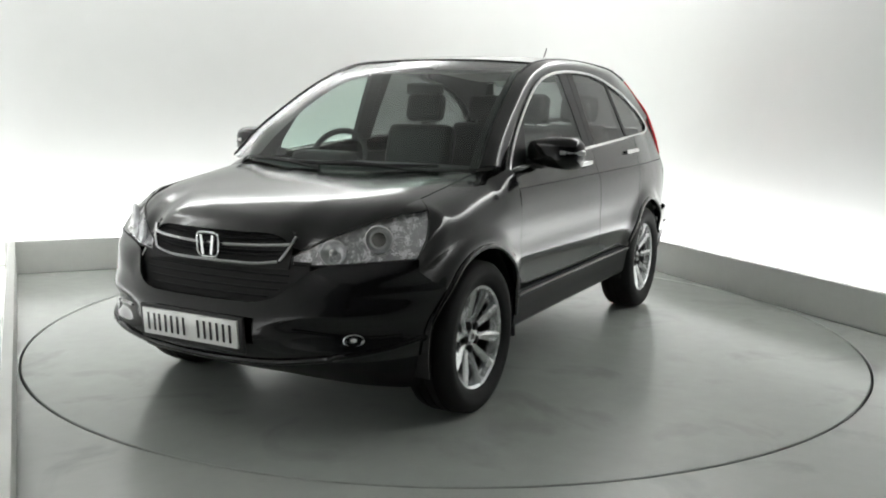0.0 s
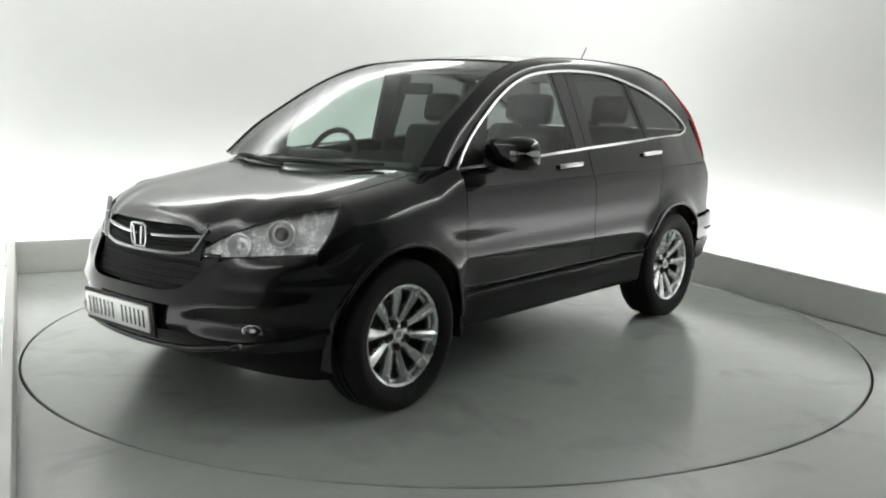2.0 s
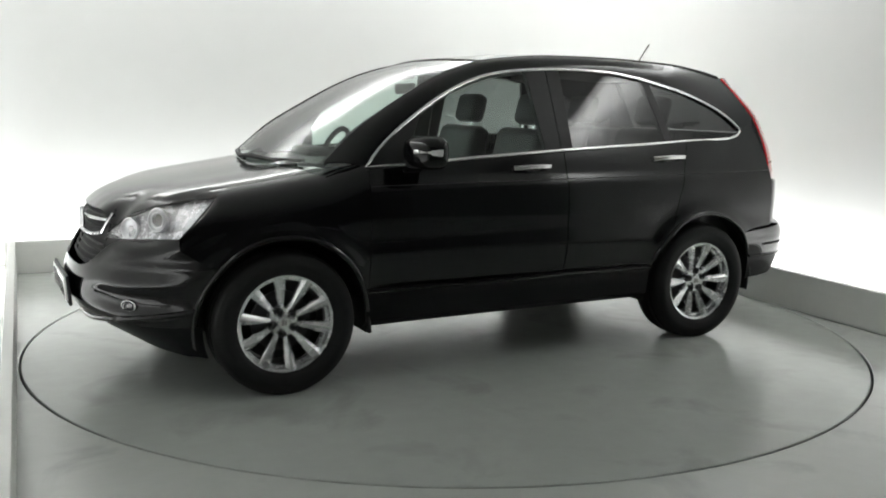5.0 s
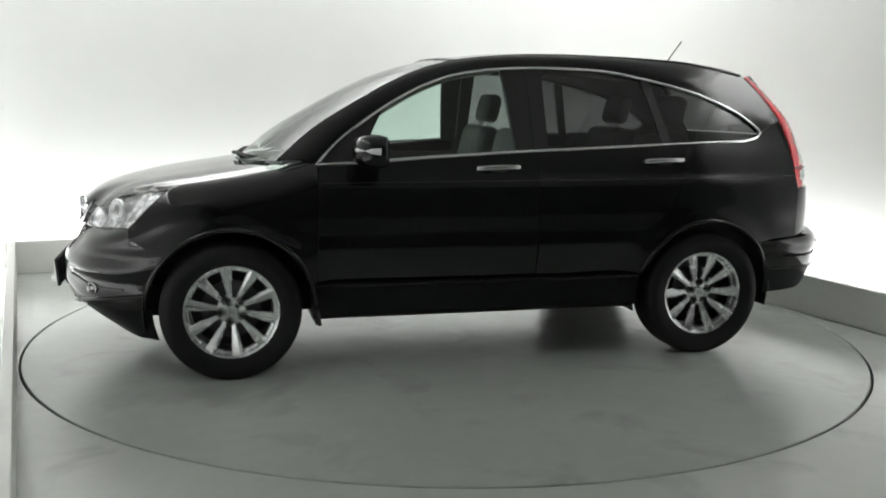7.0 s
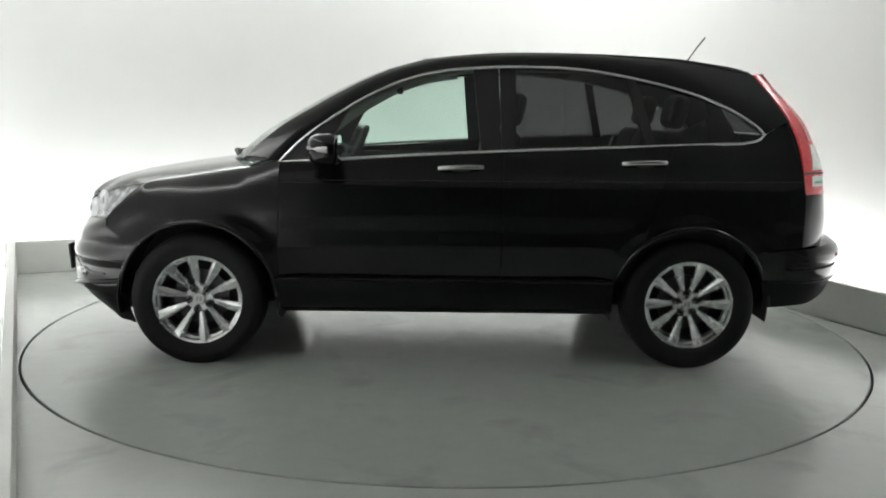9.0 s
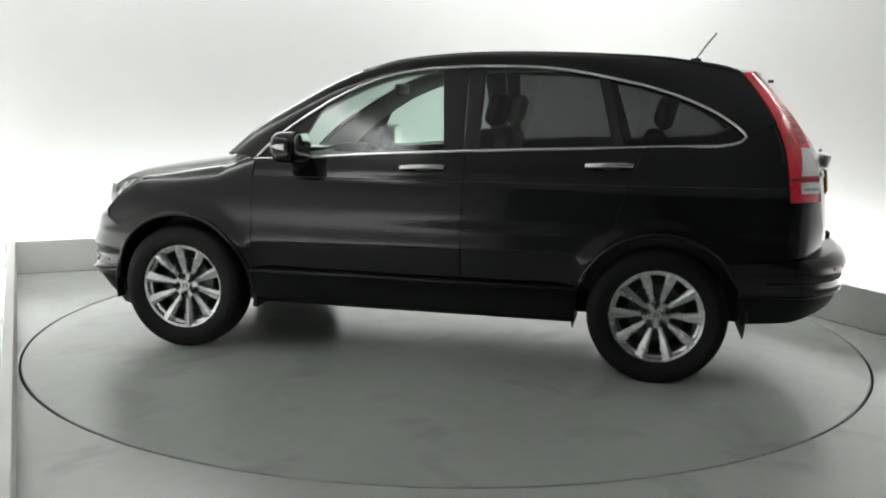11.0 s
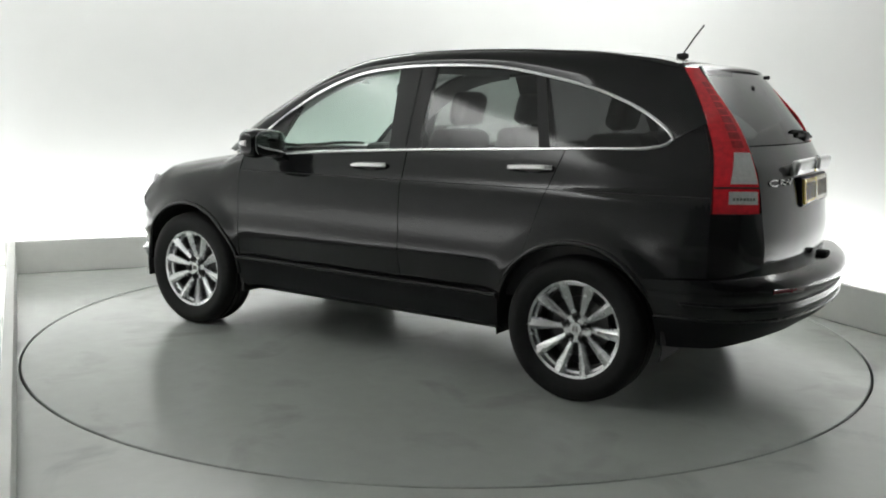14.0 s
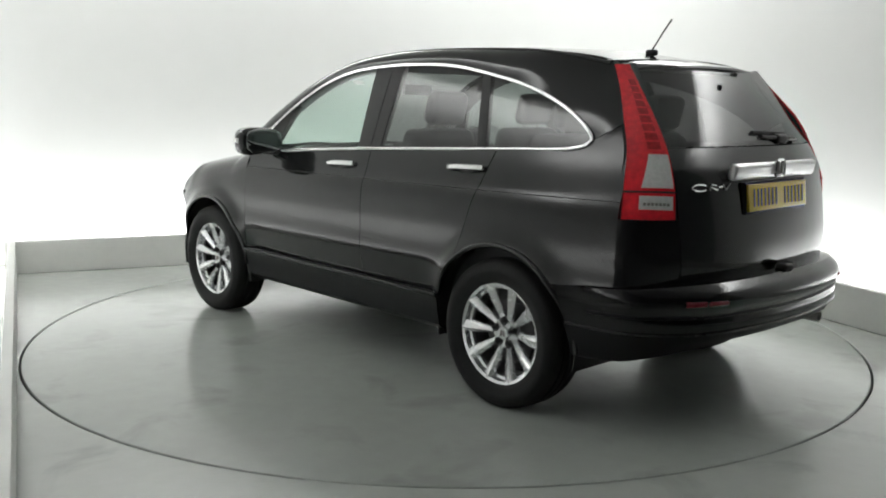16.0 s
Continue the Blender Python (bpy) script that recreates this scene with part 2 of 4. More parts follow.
    # the ceiling hangs clear of the lit walls, so that a slot is left for the wall washers
    for name, xa, xb, ya, yb, za, zb, mat, label in (
            ("ceiling", x0 + 0.40, x1 - 0.40, LIT + 0.02, y1 - 0.40, 3.16, 3.22, CEIL, "grey studio ceiling hung clear of the walls"),
            ("ceiling_over_slot", x0 - 0.2, x1 + 0.2, LIT, y1 + 0.2, WALL_H, WALL_H + 0.12, CEIL, "grey ceiling over the light slot"),
            ("ceiling_front", x0 - 0.2, x1 + 0.2, FRONT - 0.2, LIT - 0.003, WALL_H, WALL_H + 0.12, CEIL, "grey ceiling before the booth")):
        ob = part(name, boxes((((xa + xb) / 2, (ya + yb) / 2, (za + zb) / 2), (xb - xa, yb - ya, zb - za))), mat, None)
        ob.matrix_world = RM
        tagged(ob, label, "ceiling", kind="structure")


def build_turntable():
    top = [(0.0, 0.0), (0.6, 0.0), (1.2, 0.0), (1.9, 0.0), (TABLE_R - 0.004, 0.0), (TABLE_R, -0.004), (TABLE_R, -0.11), (0.0, -0.11)]
    n = 180
    rows = [[(r * math.cos(2 * math.pi * k / n), r * math.sin(2 * math.pi * k / n), z) for k in range(n)] for r, z in top]
    bm = sheet(rows, closed=True)
    bmesh.ops.recalc_face_normals(bm, faces=bm.faces)
    ob = part("turntable", bm, TABLE, None, "", 30)
    n = 180
    rows = [[(r * math.cos(2 * math.pi * k / n), r * math.sin(2 * math.pi * k / n), z) for k in range(n)] for r, z in ((TABLE_R, -0.012), (TABLE_R + 0.005, -0.012), (TABLE_R + 0.005, -0.10), (TABLE_R, -0.10))]
    bm = sheet(rows, closed=True)
    bmesh.ops.recalc_face_normals(bm, faces=bm.faces)
    part("edge_band", bm, GAP, ob, "dark steel edge band", 30)
    return tagged(ob, "round grey painted turntable set flush in the floor", "turntable")


# ---- the car: nose towards -x, its left side towards -y ----
AX_F, AX_R, HUB = -1.34, 1.28, 0.345
ARCH = 0.417
MID = (0.1, 0, 0.75)
TRIM_TOP = [(-0.91, 1.077), (-0.778, 1.207), (-0.599, 1.336), (-0.421, 1.441), (-0.244, 1.517), (-0.067, 1.561), (0.169, 1.585),
            (0.435, 1.592), (0.733, 1.579), (1.033, 1.528), (1.276, 1.468), (1.492, 1.383), (1.633, 1.296), (1.673, 1.252)]
TRIM_LOW = [(-0.91, 1.068), (-0.57, 1.098), (-0.3, 1.118), (0.254, 1.15), (0.75, 1.172), (1.202, 1.191), (1.55, 1.205), (1.64, 1.222), (1.673, 1.252)]
# windscreen pillar, roof edge and tail lamp edge, from the cowl to the tail
EDGE = [(-1.10, 0.755, 1.100), (-0.925, 0.717, 1.252), (-0.73, 0.68, 1.374), (-0.53, 0.645, 1.486), (-0.35, 0.61, 1.567),
        (-0.13, 0.587, 1.628), (0.169, 0.575, 1.662), (0.435, 0.575, 1.672), (0.733, 0.575, 1.671), (1.033, 0.575, 1.661),
        (1.3, 0.575, 1.643), (1.62, 0.568, 1.588), (1.728, 0.645, 1.46), (1.81, 0.718, 1.325)]


def sinterp(x, xs, ys, h):
    """interp, softened over a span of h to either side."""
    return sum(interp(x + h * k / 3, xs, ys) for k in range(-3, 4)) / 7


def belt(x):
    return interp(x, [p[0] for p in TRIM_LOW], [p[1] for p in TRIM_LOW])


def arc(x):
    return interp(x, [p.x for p in ARC_FINE], [p.y for p in ARC_FINE])


ARC_FINE = smooth_curve([(x, z, 0) for x, z in TRIM_TOP], 80)


def side(x, z, flare=True):
    """Half width of the body below the windows."""
    w = sinterp(x, [-2.0, -1.75, -1.5, -1.2, -0.8, 0, 0.8, 1.2, 1.5, 1.75, 1.88, 1.95], [0.80, 0.866, 0.893, 0.90, 0.898, 0.905, 0.905, 0.905, 0.897, 0.876, 0.852, 0.835], 0.10)
    d = 0.0
    zz = [0.22, 0.30, 0.46, 0.50, 0.56, 0.61, 0.65, 0.72, 0.82, 0.93, 0.985, 1.0, 1.12, 1.30]
    dd = [0.080, 0.055, 0.040, 0.034, 0.017, 0.004, 0.001, 0.008, 0.004, 0.011, 0.018, 0.034, 0.070, 0.135]
    d = interp(z, zz, dd)
    y = w - d
    if flare:
        for ax in (AX_F, AX_R):
            r = math.hypot(x - ax, z - HUB)
            y += 0.024 * math.exp(-((r - ARCH - 0.01) / 0.05) ** 2)
    return y


def soft_side(x, z):
    return sum(side(x, z + o) for o in (-0.024, -0.012, 0, 0.012, 0.024)) / 5


def glass_y(x, z):
    w = sinterp(x, [-1.1, -0.9, -0.5, 0, 0.5, 1.0, 1.5, 1.7, 1.9], [0.79, 0.806, 0.832, 0.842, 0.842, 0.83, 0.805, 0.792, 0.775], 0.12)
    return w - (z - 1.1) * 0.36 - 0.06 * max(0, z - 1.1) ** 2


def hood_z(x, y):
    c = sinterp(x, [-2.12, -2.085, -2.04, -1.97, -1.85, -1.7, -1.5, -1.3, -1.1, -0.95], [0.83, 0.872, 0.905, 0.934, 0.966, 0.992, 1.022, 1.052, 1.084, 1.106], 0.05)
    a = abs(y)
    ridge = 0.005 * math.exp(-((a - 0.52) / 0.15) ** 2)
    return c + 0.006 - 0.026 * (a / 0.7) ** 2 + ridge - 0.9 * max(0, a - 0.6) ** 2


FRONT_C = [(0, 0), (0.008, 0.18), (0.032, 0.33), (0.07, 0.46), (0.13, 0.60), (0.20, 0.70), (0.30, 0.79), (0.40, 0.845), (0.51, 0.885)]
FC = smooth_curve([(x, y, 0) for x, y in FRONT_C], 26)
REAR_C = [(0, 0), (0.008, 0.18), (0.030, 0.35), (0.065, 0.52), (0.12, 0.645), (0.195, 0.745), (0.30, 0.832), (0.45, 0.872), (0.64, 0.885)]
RC = smooth_curve([(x, y, 0) for x, y in REAR_C], 26)


def nose_x(z):
    return sinterp(z, [0.20, 0.24, 0.30, 0.36, 0.44, 0.52, 0.58, 0.64, 0.70, 0.76, 0.82, 0.87], [-1.93, -2.00, -2.105, -2.185, -2.225, -2.222, -2.205, -2.178, -2.145, -2.12, -2.105, -2.075], 0.02)


def front_point(s, z, sg, inset=0.0):
    """A point of the front skin: s runs 0..1 from the middle to the wheel arch."""
    k = s * (len(FC) - 1)
    j = min(int(k), len(FC) - 2)
    c = FC[j].lerp(FC[j + 1], k - j)
    nx = nose_x(z)
    end = AX_F - math.sqrt(max(0.0, ARCH ** 2 - (min(z, 0.62) - HUB) ** 2)) - 0.166 * sinterp(z, [0.62, 0.72], [0, 1], 0.008)
    ye = side(end, z)
    inset = inset + 0.034 * sinterp(s, [0.32, 0.50, 0.85, 0.97], [0, 1, 1, 0], 0.05) * sinterp(z, [0.405, 0.45, 0.50, 0.545], [0, 1, 1, 0], 0.012)
    inset += 0.007 * sinterp(s, [0.34, 0.46, 0.85, 0.98], [0, 1, 1, 0], 0.04) * sinterp(z, [0.555, 0.60, 0.68, 0.745], [0, 1, 0.6, 0], 0.015)
    return Vector((nx + c.x / 0.51 * (end - nx) + inset, sg * c.y / 0.885 * ye, z))


def rear_x(z):
    return interp(z, [0.26, 0.32, 0.38, 0.44, 0.515, 0.545, 0.585, 0.62, 0.65, 0.68, 0.72], [2.10, 2.17, 2.22, 2.252, 2.268, 2.260, 2.288, 2.292, 2.276, 2.23, 2.16])


def rear_point(s, z, sg, inset=0.0):
    k = s * (len(RC) - 1)
    j = min(int(k), len(RC) - 2)
    c = RC[j].lerp(RC[j + 1], k - j)
    nx = rear_x(z)
    end = AX_R + math.sqrt(max(0.0, ARCH ** 2 - (z - HUB) ** 2))
    ye = side(end, max(z, 0.60)) - 0.03 * max(0.0, (0.44 - z) / 0.15)
    return Vector((nx - c.x / 0.64 * (nx - end) - inset, sg * c.y / 0.885 * ye, z))


def gate_x(y, z):
    """The tailgate skin."""
    c = interp(z, [0.62, 0.72, 0.80, 0.92, 1.02, 1.12, 1.22, 1.30, 1.45, 1.58, 1.62], [2.14, 2.165, 2.165, 2.15, 2.135, 2.115, 2.06, 2.00, 1.88, 1.77, 1.72])
    return c - 0.075 * (abs(y) / 0.6) ** 2.2


def arch_pts(ax, a0, a1, n, r=ARCH):
    return [(ax + r * math.cos(radians(a0 + (a1 - a0) * k / (n - 1))), HUB + r * math.sin(radians(a0 + (a1 - a0) * k / (n - 1)))) for k in range(n)]


def resample(poly, n):
    return [(p.x, p.y) for p in polyline([(x, z, 0) for x, z in poly], n)]


def polyline(pts, n):
    P = [Vector(p) for p in pts]
    L = [0.0]
    for a, b in zip(P, P[1:]):
        L.append(L[-1] + (b - a).length)
    out = []
    for k in range(n):
        s = L[-1] * k / (n - 1)
        j = max(0, min(len(L) - 2, int(np.searchsorted(L, s)) - 1))
        out.append(P[j].lerp(P[j + 1], (s - L[j]) / max(1e-9, L[j + 1] - L[j])))
    return out


def skin(name, rows, car, mat=None, label="", thick=0.01, smooth=35):
    return part(name, sheet(rows, out=MID), mat or PAINT, car, label, smooth, thick=thick)


def build_wheel(car, x, sg, turn):
    """A tyre on a ten-spoke silver wheel; sg is the side it stands on."""
    y = sg * 0.79
    def put(name, bm, mat, parent, label=""):
        if sg > 0:
            bmesh.ops.rotate(bm, verts=bm.verts, matrix=Matrix.Rotation(math.pi, 3, "Z"))
        return part(name, bm, mat, parent, label, 35)
    rim = [(0.236, 0.10), (0.222, 0.08), (0.214, -0.02), (0.206, -0.046), (0.209, -0.056), (0.219, -0.060), (0.224, -0.088), (0.236, -0.094), (0.243, -0.090), (0.241, -0.080), (0.232, -0.070), (0.232, 0.09)]
    wheel = put("wheel", lathe(rim, 56), ALLOY, car, "ten-spoke silver alloy wheel with a black tyre")
    wheel.matrix_local = pose(x, y, HUB)
    T = [(0.236, 0.098), (0.262, 0.112), (0.30, 0.116), (0.330, 0.108), (0.345, 0.092), (0.351, 0.06)]
    for q in (0.045, 0.0, -0.045):
        T += [(0.3525, q + 0.008), (0.3455, q + 0.006), (0.3455, q - 0.006), (0.3525, q - 0.008)]
    T += [(0.351, -0.06), (0.346, -0.092), (0.332, -0.107), (0.315, -0.113), (0.312, -0.1145), (0.300, -0.1165), (0.286, -0.1155), (0.283, -0.114), (0.262, -0.112), (0.247, -0.101), (0.238, -0.094)]
    put("tyre", lathe(T, 72), RUBBER, wheel, "black rubber tyre")
    # disc and barrel are coloured dark for the shade behind the spokes
    put("brake_disc", lathe([(0.05, -0.005), (0.148, -0.005), (0.148, 0.015), (0.05, 0.015)], 40), DISC_SHADED, wheel, "steel brake disc, darkened as shade behind the spokes")
    put("wheel_barrel", lathe([(0.203, 0.06), (0.203, -0.040), (0.207, -0.044), (0.212, 0.05)], 48), DISC_SHADED, wheel, "wheel barrel, darkened as shade between the spokes")
    # black disc added to stand for the deep shade inside the wheel
    put("wheel_shade", lathe([(0.0, 0.045), (0.20, 0.045), (0.20, 0.06), (0.0, 0.06)], 40), GAP, wheel)
    put("hub", lathe([(0.0, -0.062), (0.03, -0.062), (0.034, -0.056), (0.036, -0.048), (0.068, -0.050), (0.076, -0.040), (0.078, 0.0), (0.0, 0.0)], 32), ALLOY, wheel)
    for k in range(10):
        a = 2 * math.pi * k / 10 + turn
        rows = []
        for r, hw, o in ((0.052, 0.013, -0.046), (0.09, 0.0150, -0.054), (0.13, 0.0205, -0.066), (0.165, 0.0255, -0.076), (0.195, 0.0275, -0.083), (0.216, 0.0290, -0.088), (0.231, 0.0320, -0.089)):
            sec = []
            for u, dz in ((-1, 0.030), (-1, 0.010), (-0.80, 0.004), (0.30, -0.004), (0.80, 0.004), (1, 0.012), (1, 0.030)):
                px, pz = r, u * hw
                sec.append((px * math.cos(a) - pz * math.sin(a), o + dz, px * math.sin(a) + pz * math.cos(a)))
            rows.append(sec)
        bm = sheet(rows, closed=True)
        bmesh.ops.recalc_face_normals(bm, faces=bm.faces)
        put("spoke", bm, ALLOY, wheel)
    # nuts and sockets take the gap black as the shade of their holes
    for k in range(5):
        a = 2 * math.pi * k / 5 + turn + math.pi / 10
        bm = lathe([(0.0, -0.064), (0.008, -0.064), (0.0100, -0.060), (0.0110, -0.046), (0.0155, -0.046), (0.0165, -0.062), (0.0190, -0.062), (0.0195, -0.035)], 12)
        bmesh.ops.translate(bm, verts=bm.verts, vec=(0.057 * math.cos(a), 0.002, 0.057 * math.sin(a)))
        put("lug_nut", bm, GAP, wheel, "lug nut and socket, blackened as the shade in the lug hole")
    bm = bmesh.new()
    box(bm, (-0.009, -0.064, 0), (0.005, 0.004, 0.028), Matrix.Rotation(0.12, 4, "Y"))
    box(bm, (0.009, -0.064, 0), (0.005, 0.004, 0.028), Matrix.Rotation(-0.12, 4, "Y"))
    put("cap_emblem", bm, DISC, wheel)
    return wheel


def build_side(car, sg):
    S = lambda x, z: (x, sg * soft_side(x, z), z)
    Z = 0.475
    # front wing: wheel arch below, bonnet edge and lamp above
    bot = arch_pts(AX_F, 139.5, 5, 34) + resample([(AX_F + ARCH - 0.004, 0.40), (AX_F + ARCH - 0.012, Z)], 2) + [(-0.9165, Z)]
    n = len(bot)
    x_top = np.concatenate([np.linspace(-1.82, -1.633, 10), np.linspace(-1.62, -0.905, n - 10)])
    def wing_top(x):
        """Start height, and the end at the lamp's rear edge or the bonnet."""
        w = (x + 1.82) / 0.187
        if w <= 1.0001:
            e = lamp_end(w)
            return 0.72 + 0.08 * w, e[0], e[1]
        v = max(0.0, (x + 1.10) / 0.195)
        ze = hood_z(x, 0.70)
        u = max(0.0, 1 - (x + 1.633) / 0.07)
        return 0.80 + 0.08 * min(1, (x + 1.633) / 0.6), 0.702 + 0.095 * v + 0.07 * u, ze + (1.098 - ze) * v - 0.017 * u
    top = [(x, wing_top(x)[0]) for x in x_top]
    rows = loft(bot, top, 22, S)
    crown = []
    for v in range(1, 9):
        q = v / 8
        row = []
        for x, z in top:
            z, ye, ze = wing_top(x)
            y0 = soft_side(x, z)
            b1 = (y0 - 0.012, z + 0.62 * (ze - z))
            b2 = (0.62 * y0 + 0.38 * ye, ze - 0.10 * (ze - z))
            y = (1 - q) ** 3 * y0 + 3 * q * (1 - q) ** 2 * b1[0] + 3 * q * q * (1 - q) * b2[0] + q ** 3 * ye
            zz = (1 - q) ** 3 * z + 3 * q * (1 - q) ** 2 * b1[1] + 3 * q * q * (1 - q) * b2[1] + q ** 3 * ze
            row.append((x, sg * y, zz))
        crown.append(row)
    skin("front_wing", rows + crown, car)
    lamp_top = smooth_curve([(-1.74, 0.704, 0.934), (-1.633, 0.772, 0.952), (-1.563, 0.702, hood_z(-1.563, 0.70))], 19)
    rim = lambda x: hood_z(x, 0.70) - 0.0195 * max(0.0, 1 - max(0.0, x + 1.735) / 0.06) ** 2
    rows = []
    for v in range(6):
        rows.append([(p.x, sg * (0.694 + (p.y - 0.694) * v / 5), rim(p.x) + (p.z - rim(p.x)) * (v / 5) ** 1.3) for p in lamp_top])
    skin("wing_corner", rows, car, thick=0.006)
    # doors
    bot = resample([(-0.912, Z), (0.263, Z)], 26)
    top = resample([(-0.899, 1.066), (0.270, 1.146)], 26)
    rows = loft(bot, top, 44, S)
    d1 = skin("front_door", rows, car)
    bot = resample([(0.268, Z), (AX_R - ARCH, Z)], 16) + arch_pts(AX_R, 162, 132, 9)
    bot[15] = (AX_R - ARCH + 0.006, Z)
    top = resample([(0.275, 1.146), (1.173, 1.186)], len(bot))
    d2 = skin("rear_door", loft(bot, top, 44, S), car)
    # rear quarter
    bot = arch_pts(AX_R, 131.3, 47, 22) + resample([(1.56, 0.635), (1.885, 0.645)], 10)
    t1 = resample([(1.178, 1.186)] + [p for p in TRIM_LOW if 1.18 < p[0] < 1.67], 14) + resample([(1.673, 1.248), (1.81, 1.322)], 6) + resample([(1.815, 1.305), (1.853, 1.20), (1.873, 1.09), (1.885, 0.94), (1.888, 0.80)], 12)
    def quarter(x, z):
        off = max(0.0, soft_side(x, 1.21) - glass_y(x, 1.21) - 0.004) * interp(x, [1.20, 1.55], [0, 1])
        k = min(1.0, max(0.0, (z - 0.70) / 0.51))
        return (x, sg * (soft_side(x, z) - off * k ** 1.4), z)
    skin("rear_quarter", loft(bot, t1, 36, quarter), car)
    # corner under the tail lamp
    rows = []
    for v in range(8):
        z = 0.64 + (0.94 - 0.64) * v / 7
        a = Vector((1.885, sg * soft_side(1.885, z), z))
        d = Vector((gate_x(0.655, z), sg * 0.655, z))
        c = Vector((2.0, sg * 0.80, z))
        rows.append([(1 - q) ** 2 * a + 2 * q * (1 - q) * c + q * q * d for q in [k / 10 for k in range(11)]])
    skin("rear_corner_panel", rows, car)
    # dark strips added behind the shut lines as the shade inside them
    for a, b in (((-0.914, Z), (-0.90, 1.064)), ((0.265, Z), (0.272, 1.144)), ((0.995, 0.655), (1.135, 1.08))):
        rows = [[(a[0] + (b[0] - a[0]) * v / 12 + o, sg * (soft_side(a[0] + (b[0] - a[0]) * v / 12, a[1] + (b[1] - a[1]) * v / 12) - 0.012), a[1] + (b[1] - a[1]) * v / 12) for o in (-0.03, 0.03)] for v in range(13)]
        skin("shut_line_backing", rows, car, GAP, "black strip added behind a shut line as the shade in it", thick=0.004)
    # thin dark bar along the waist, drawn as the crease's line of shade
    part("crease_shade", tube([(x, quarter(x, z)[1] - sg * 0.002, z) for x, z in [(x, 0.985 + 0.02 * (x + 1.2) / 3) for x in np.linspace(-0.895, 1.875, 64)]], 0.0032, 6), GAP, car)
    # sill below the doors
    rows = []
    for z, o in ((0.272, -0.07), (0.288, -0.03), (0.31, -0.006), (0.38, 0.006), (0.44, 0.014), (0.456, 0.026), (0.468, 0.020), (0.476, -0.02)):
        rows.append([(x, sg * (interp(x, [-0.95, -0.6, 0.6, 0.9], [0.872, 0.868, 0.872, 0.878]) + o), z) for x in np.linspace(AX_F + ARCH - 0.005, AX_R - ARCH + 0.005, 30)])
    skin("side_sill", rows, car, CLAD, "black side sill")
    part("sill_line", tube([(x, sg * (interp(x, [-0.95, -0.6, 0.6, 0.9], [0.872, 0.868, 0.872, 0.878]) + 0.020), 0.466) for x in np.linspace(AX_F + ARCH, AX_R - ARCH, 24)], 0.010, 8), PAINT, car)
    # pillars, roof rail and tail pillar between the windows and the roof
    A = smooth_curve([(x, glass_y(x, z), z) for x, z in TRIM_TOP], 64)
    E = smooth_curve(EDGE, 64)
    rows = []
    for v in range(9):
        q = v / 8
        g = [0.022 * math.sin(math.pi * q) * min(1.0, (63 - k) / 14) for k in range(64)]
        rows.append([((a.x + (e.x - a.x) * q), sg * (a.y + (e.y - a.y) * q + b * 0.8), a.z + (e.z - a.z) * q + b * 0.6) for a, e, b in zip(A, E, g)])
    skin("side_frame", rows, car)
    lining = [[(p[0], p[1] - sg * 0.05, p[2]) for p in row[42:]] for row in rows]
    part("pillar_lining", sheet(lining), DASH, car, "dark grey pillar lining", thick=0.006)
    lining = [[(p[0] + 0.02, p[1] - sg * 0.03, p[2] - 0.022) for p in row[:26]] for row in rows]
    part("windscreen_pillar_lining", sheet(lining), TRIMIN, car, "pale grey pillar lining", thick=0.006)
    R = smooth_curve([(x, sg * (y + 0.008), z - 0.006) for x, y, z in EDGE[4:12]], 50)
    part("roof_moulding", tube(R, 0.007, 6), BLACK, car, "black roof moulding")
    # chrome strip round the side windows
    loop = [(p.x, sg * (glass_y(p.x, p.y) + 0.009), p.y) for p in ARC_FINE] + [(x, sg * (glass_y(x, z) + 0.009), z) for x, z in reversed(TRIM_LOW[1:-1])]
    part("window_trim", tube(polyline(loop + [loop[0]], 170)[:-1], 0.0088, 8, True, 0.9), BRIGHT, car, "thin chrome strip round the side windows")
    # side windows
    def pane(name, b0, b1, t0, t1, mat, label):
        nb = 24
        rows = []
        for v in range(9):
            row = []
            for k in range(nb + 1):
                q = k / nb
                xb, xt = b0 + (b1 - b0) * q, t0 + (t1 - t0) * q
                x = xb + (xt - xb) * v / 8
                zb, zt = belt(xb), arc(xt)
                z = zb + (zt - zb) * v / 8
                row.append((x, sg * (glass_y(x, z) - 0.004), z))
            rows.append(row)
        ob = skin(name, rows, car, mat, label, thick=0.0)
        ob.visible_shadow = False
        return ob
    pane("front_side_window", -0.70, 0.155, -0.55, 0.11, GLASS_F, "clear greenish side window")
    pane("rear_side_window", 0.335, 1.03, 0.34, 0.93, GLASS_R, "dark tinted side window")
    pane("quarter_window", 1.085, 1.668, 0.985, 1.60, GLASS_R, "dark tinted rear quarter window")
    # black pillars between the panes
    def post(name, b0, b1, t0, t1, o=0.0):
        rows = []
        for v in range(9):
            row = []
            for q in (0, 0.33, 0.66, 1):
                xb, xt = b0 + (b1 - b0) * q, t0 + (t1 - t0) * q
                x = xb + (xt - xb) * v / 8
                z = belt(xb) + (arc(xt) - belt(xb)) * v / 8
                row.append((x, sg * (glass_y(x, z) + o), z))
            rows.append(row)
        skin(name, rows, car, BLACK, "black window pillar", thick=0.03)
    post("door_corner_cover", -0.905, -0.70, -0.905, -0.55, -0.002)
    post("window_pillar", 0.155, 0.255, 0.11, 0.245)
    post("window_pillar", 0.262, 0.335, 0.252, 0.34)
    post("window_pillar", 1.03, 1.085, 0.93, 0.985)
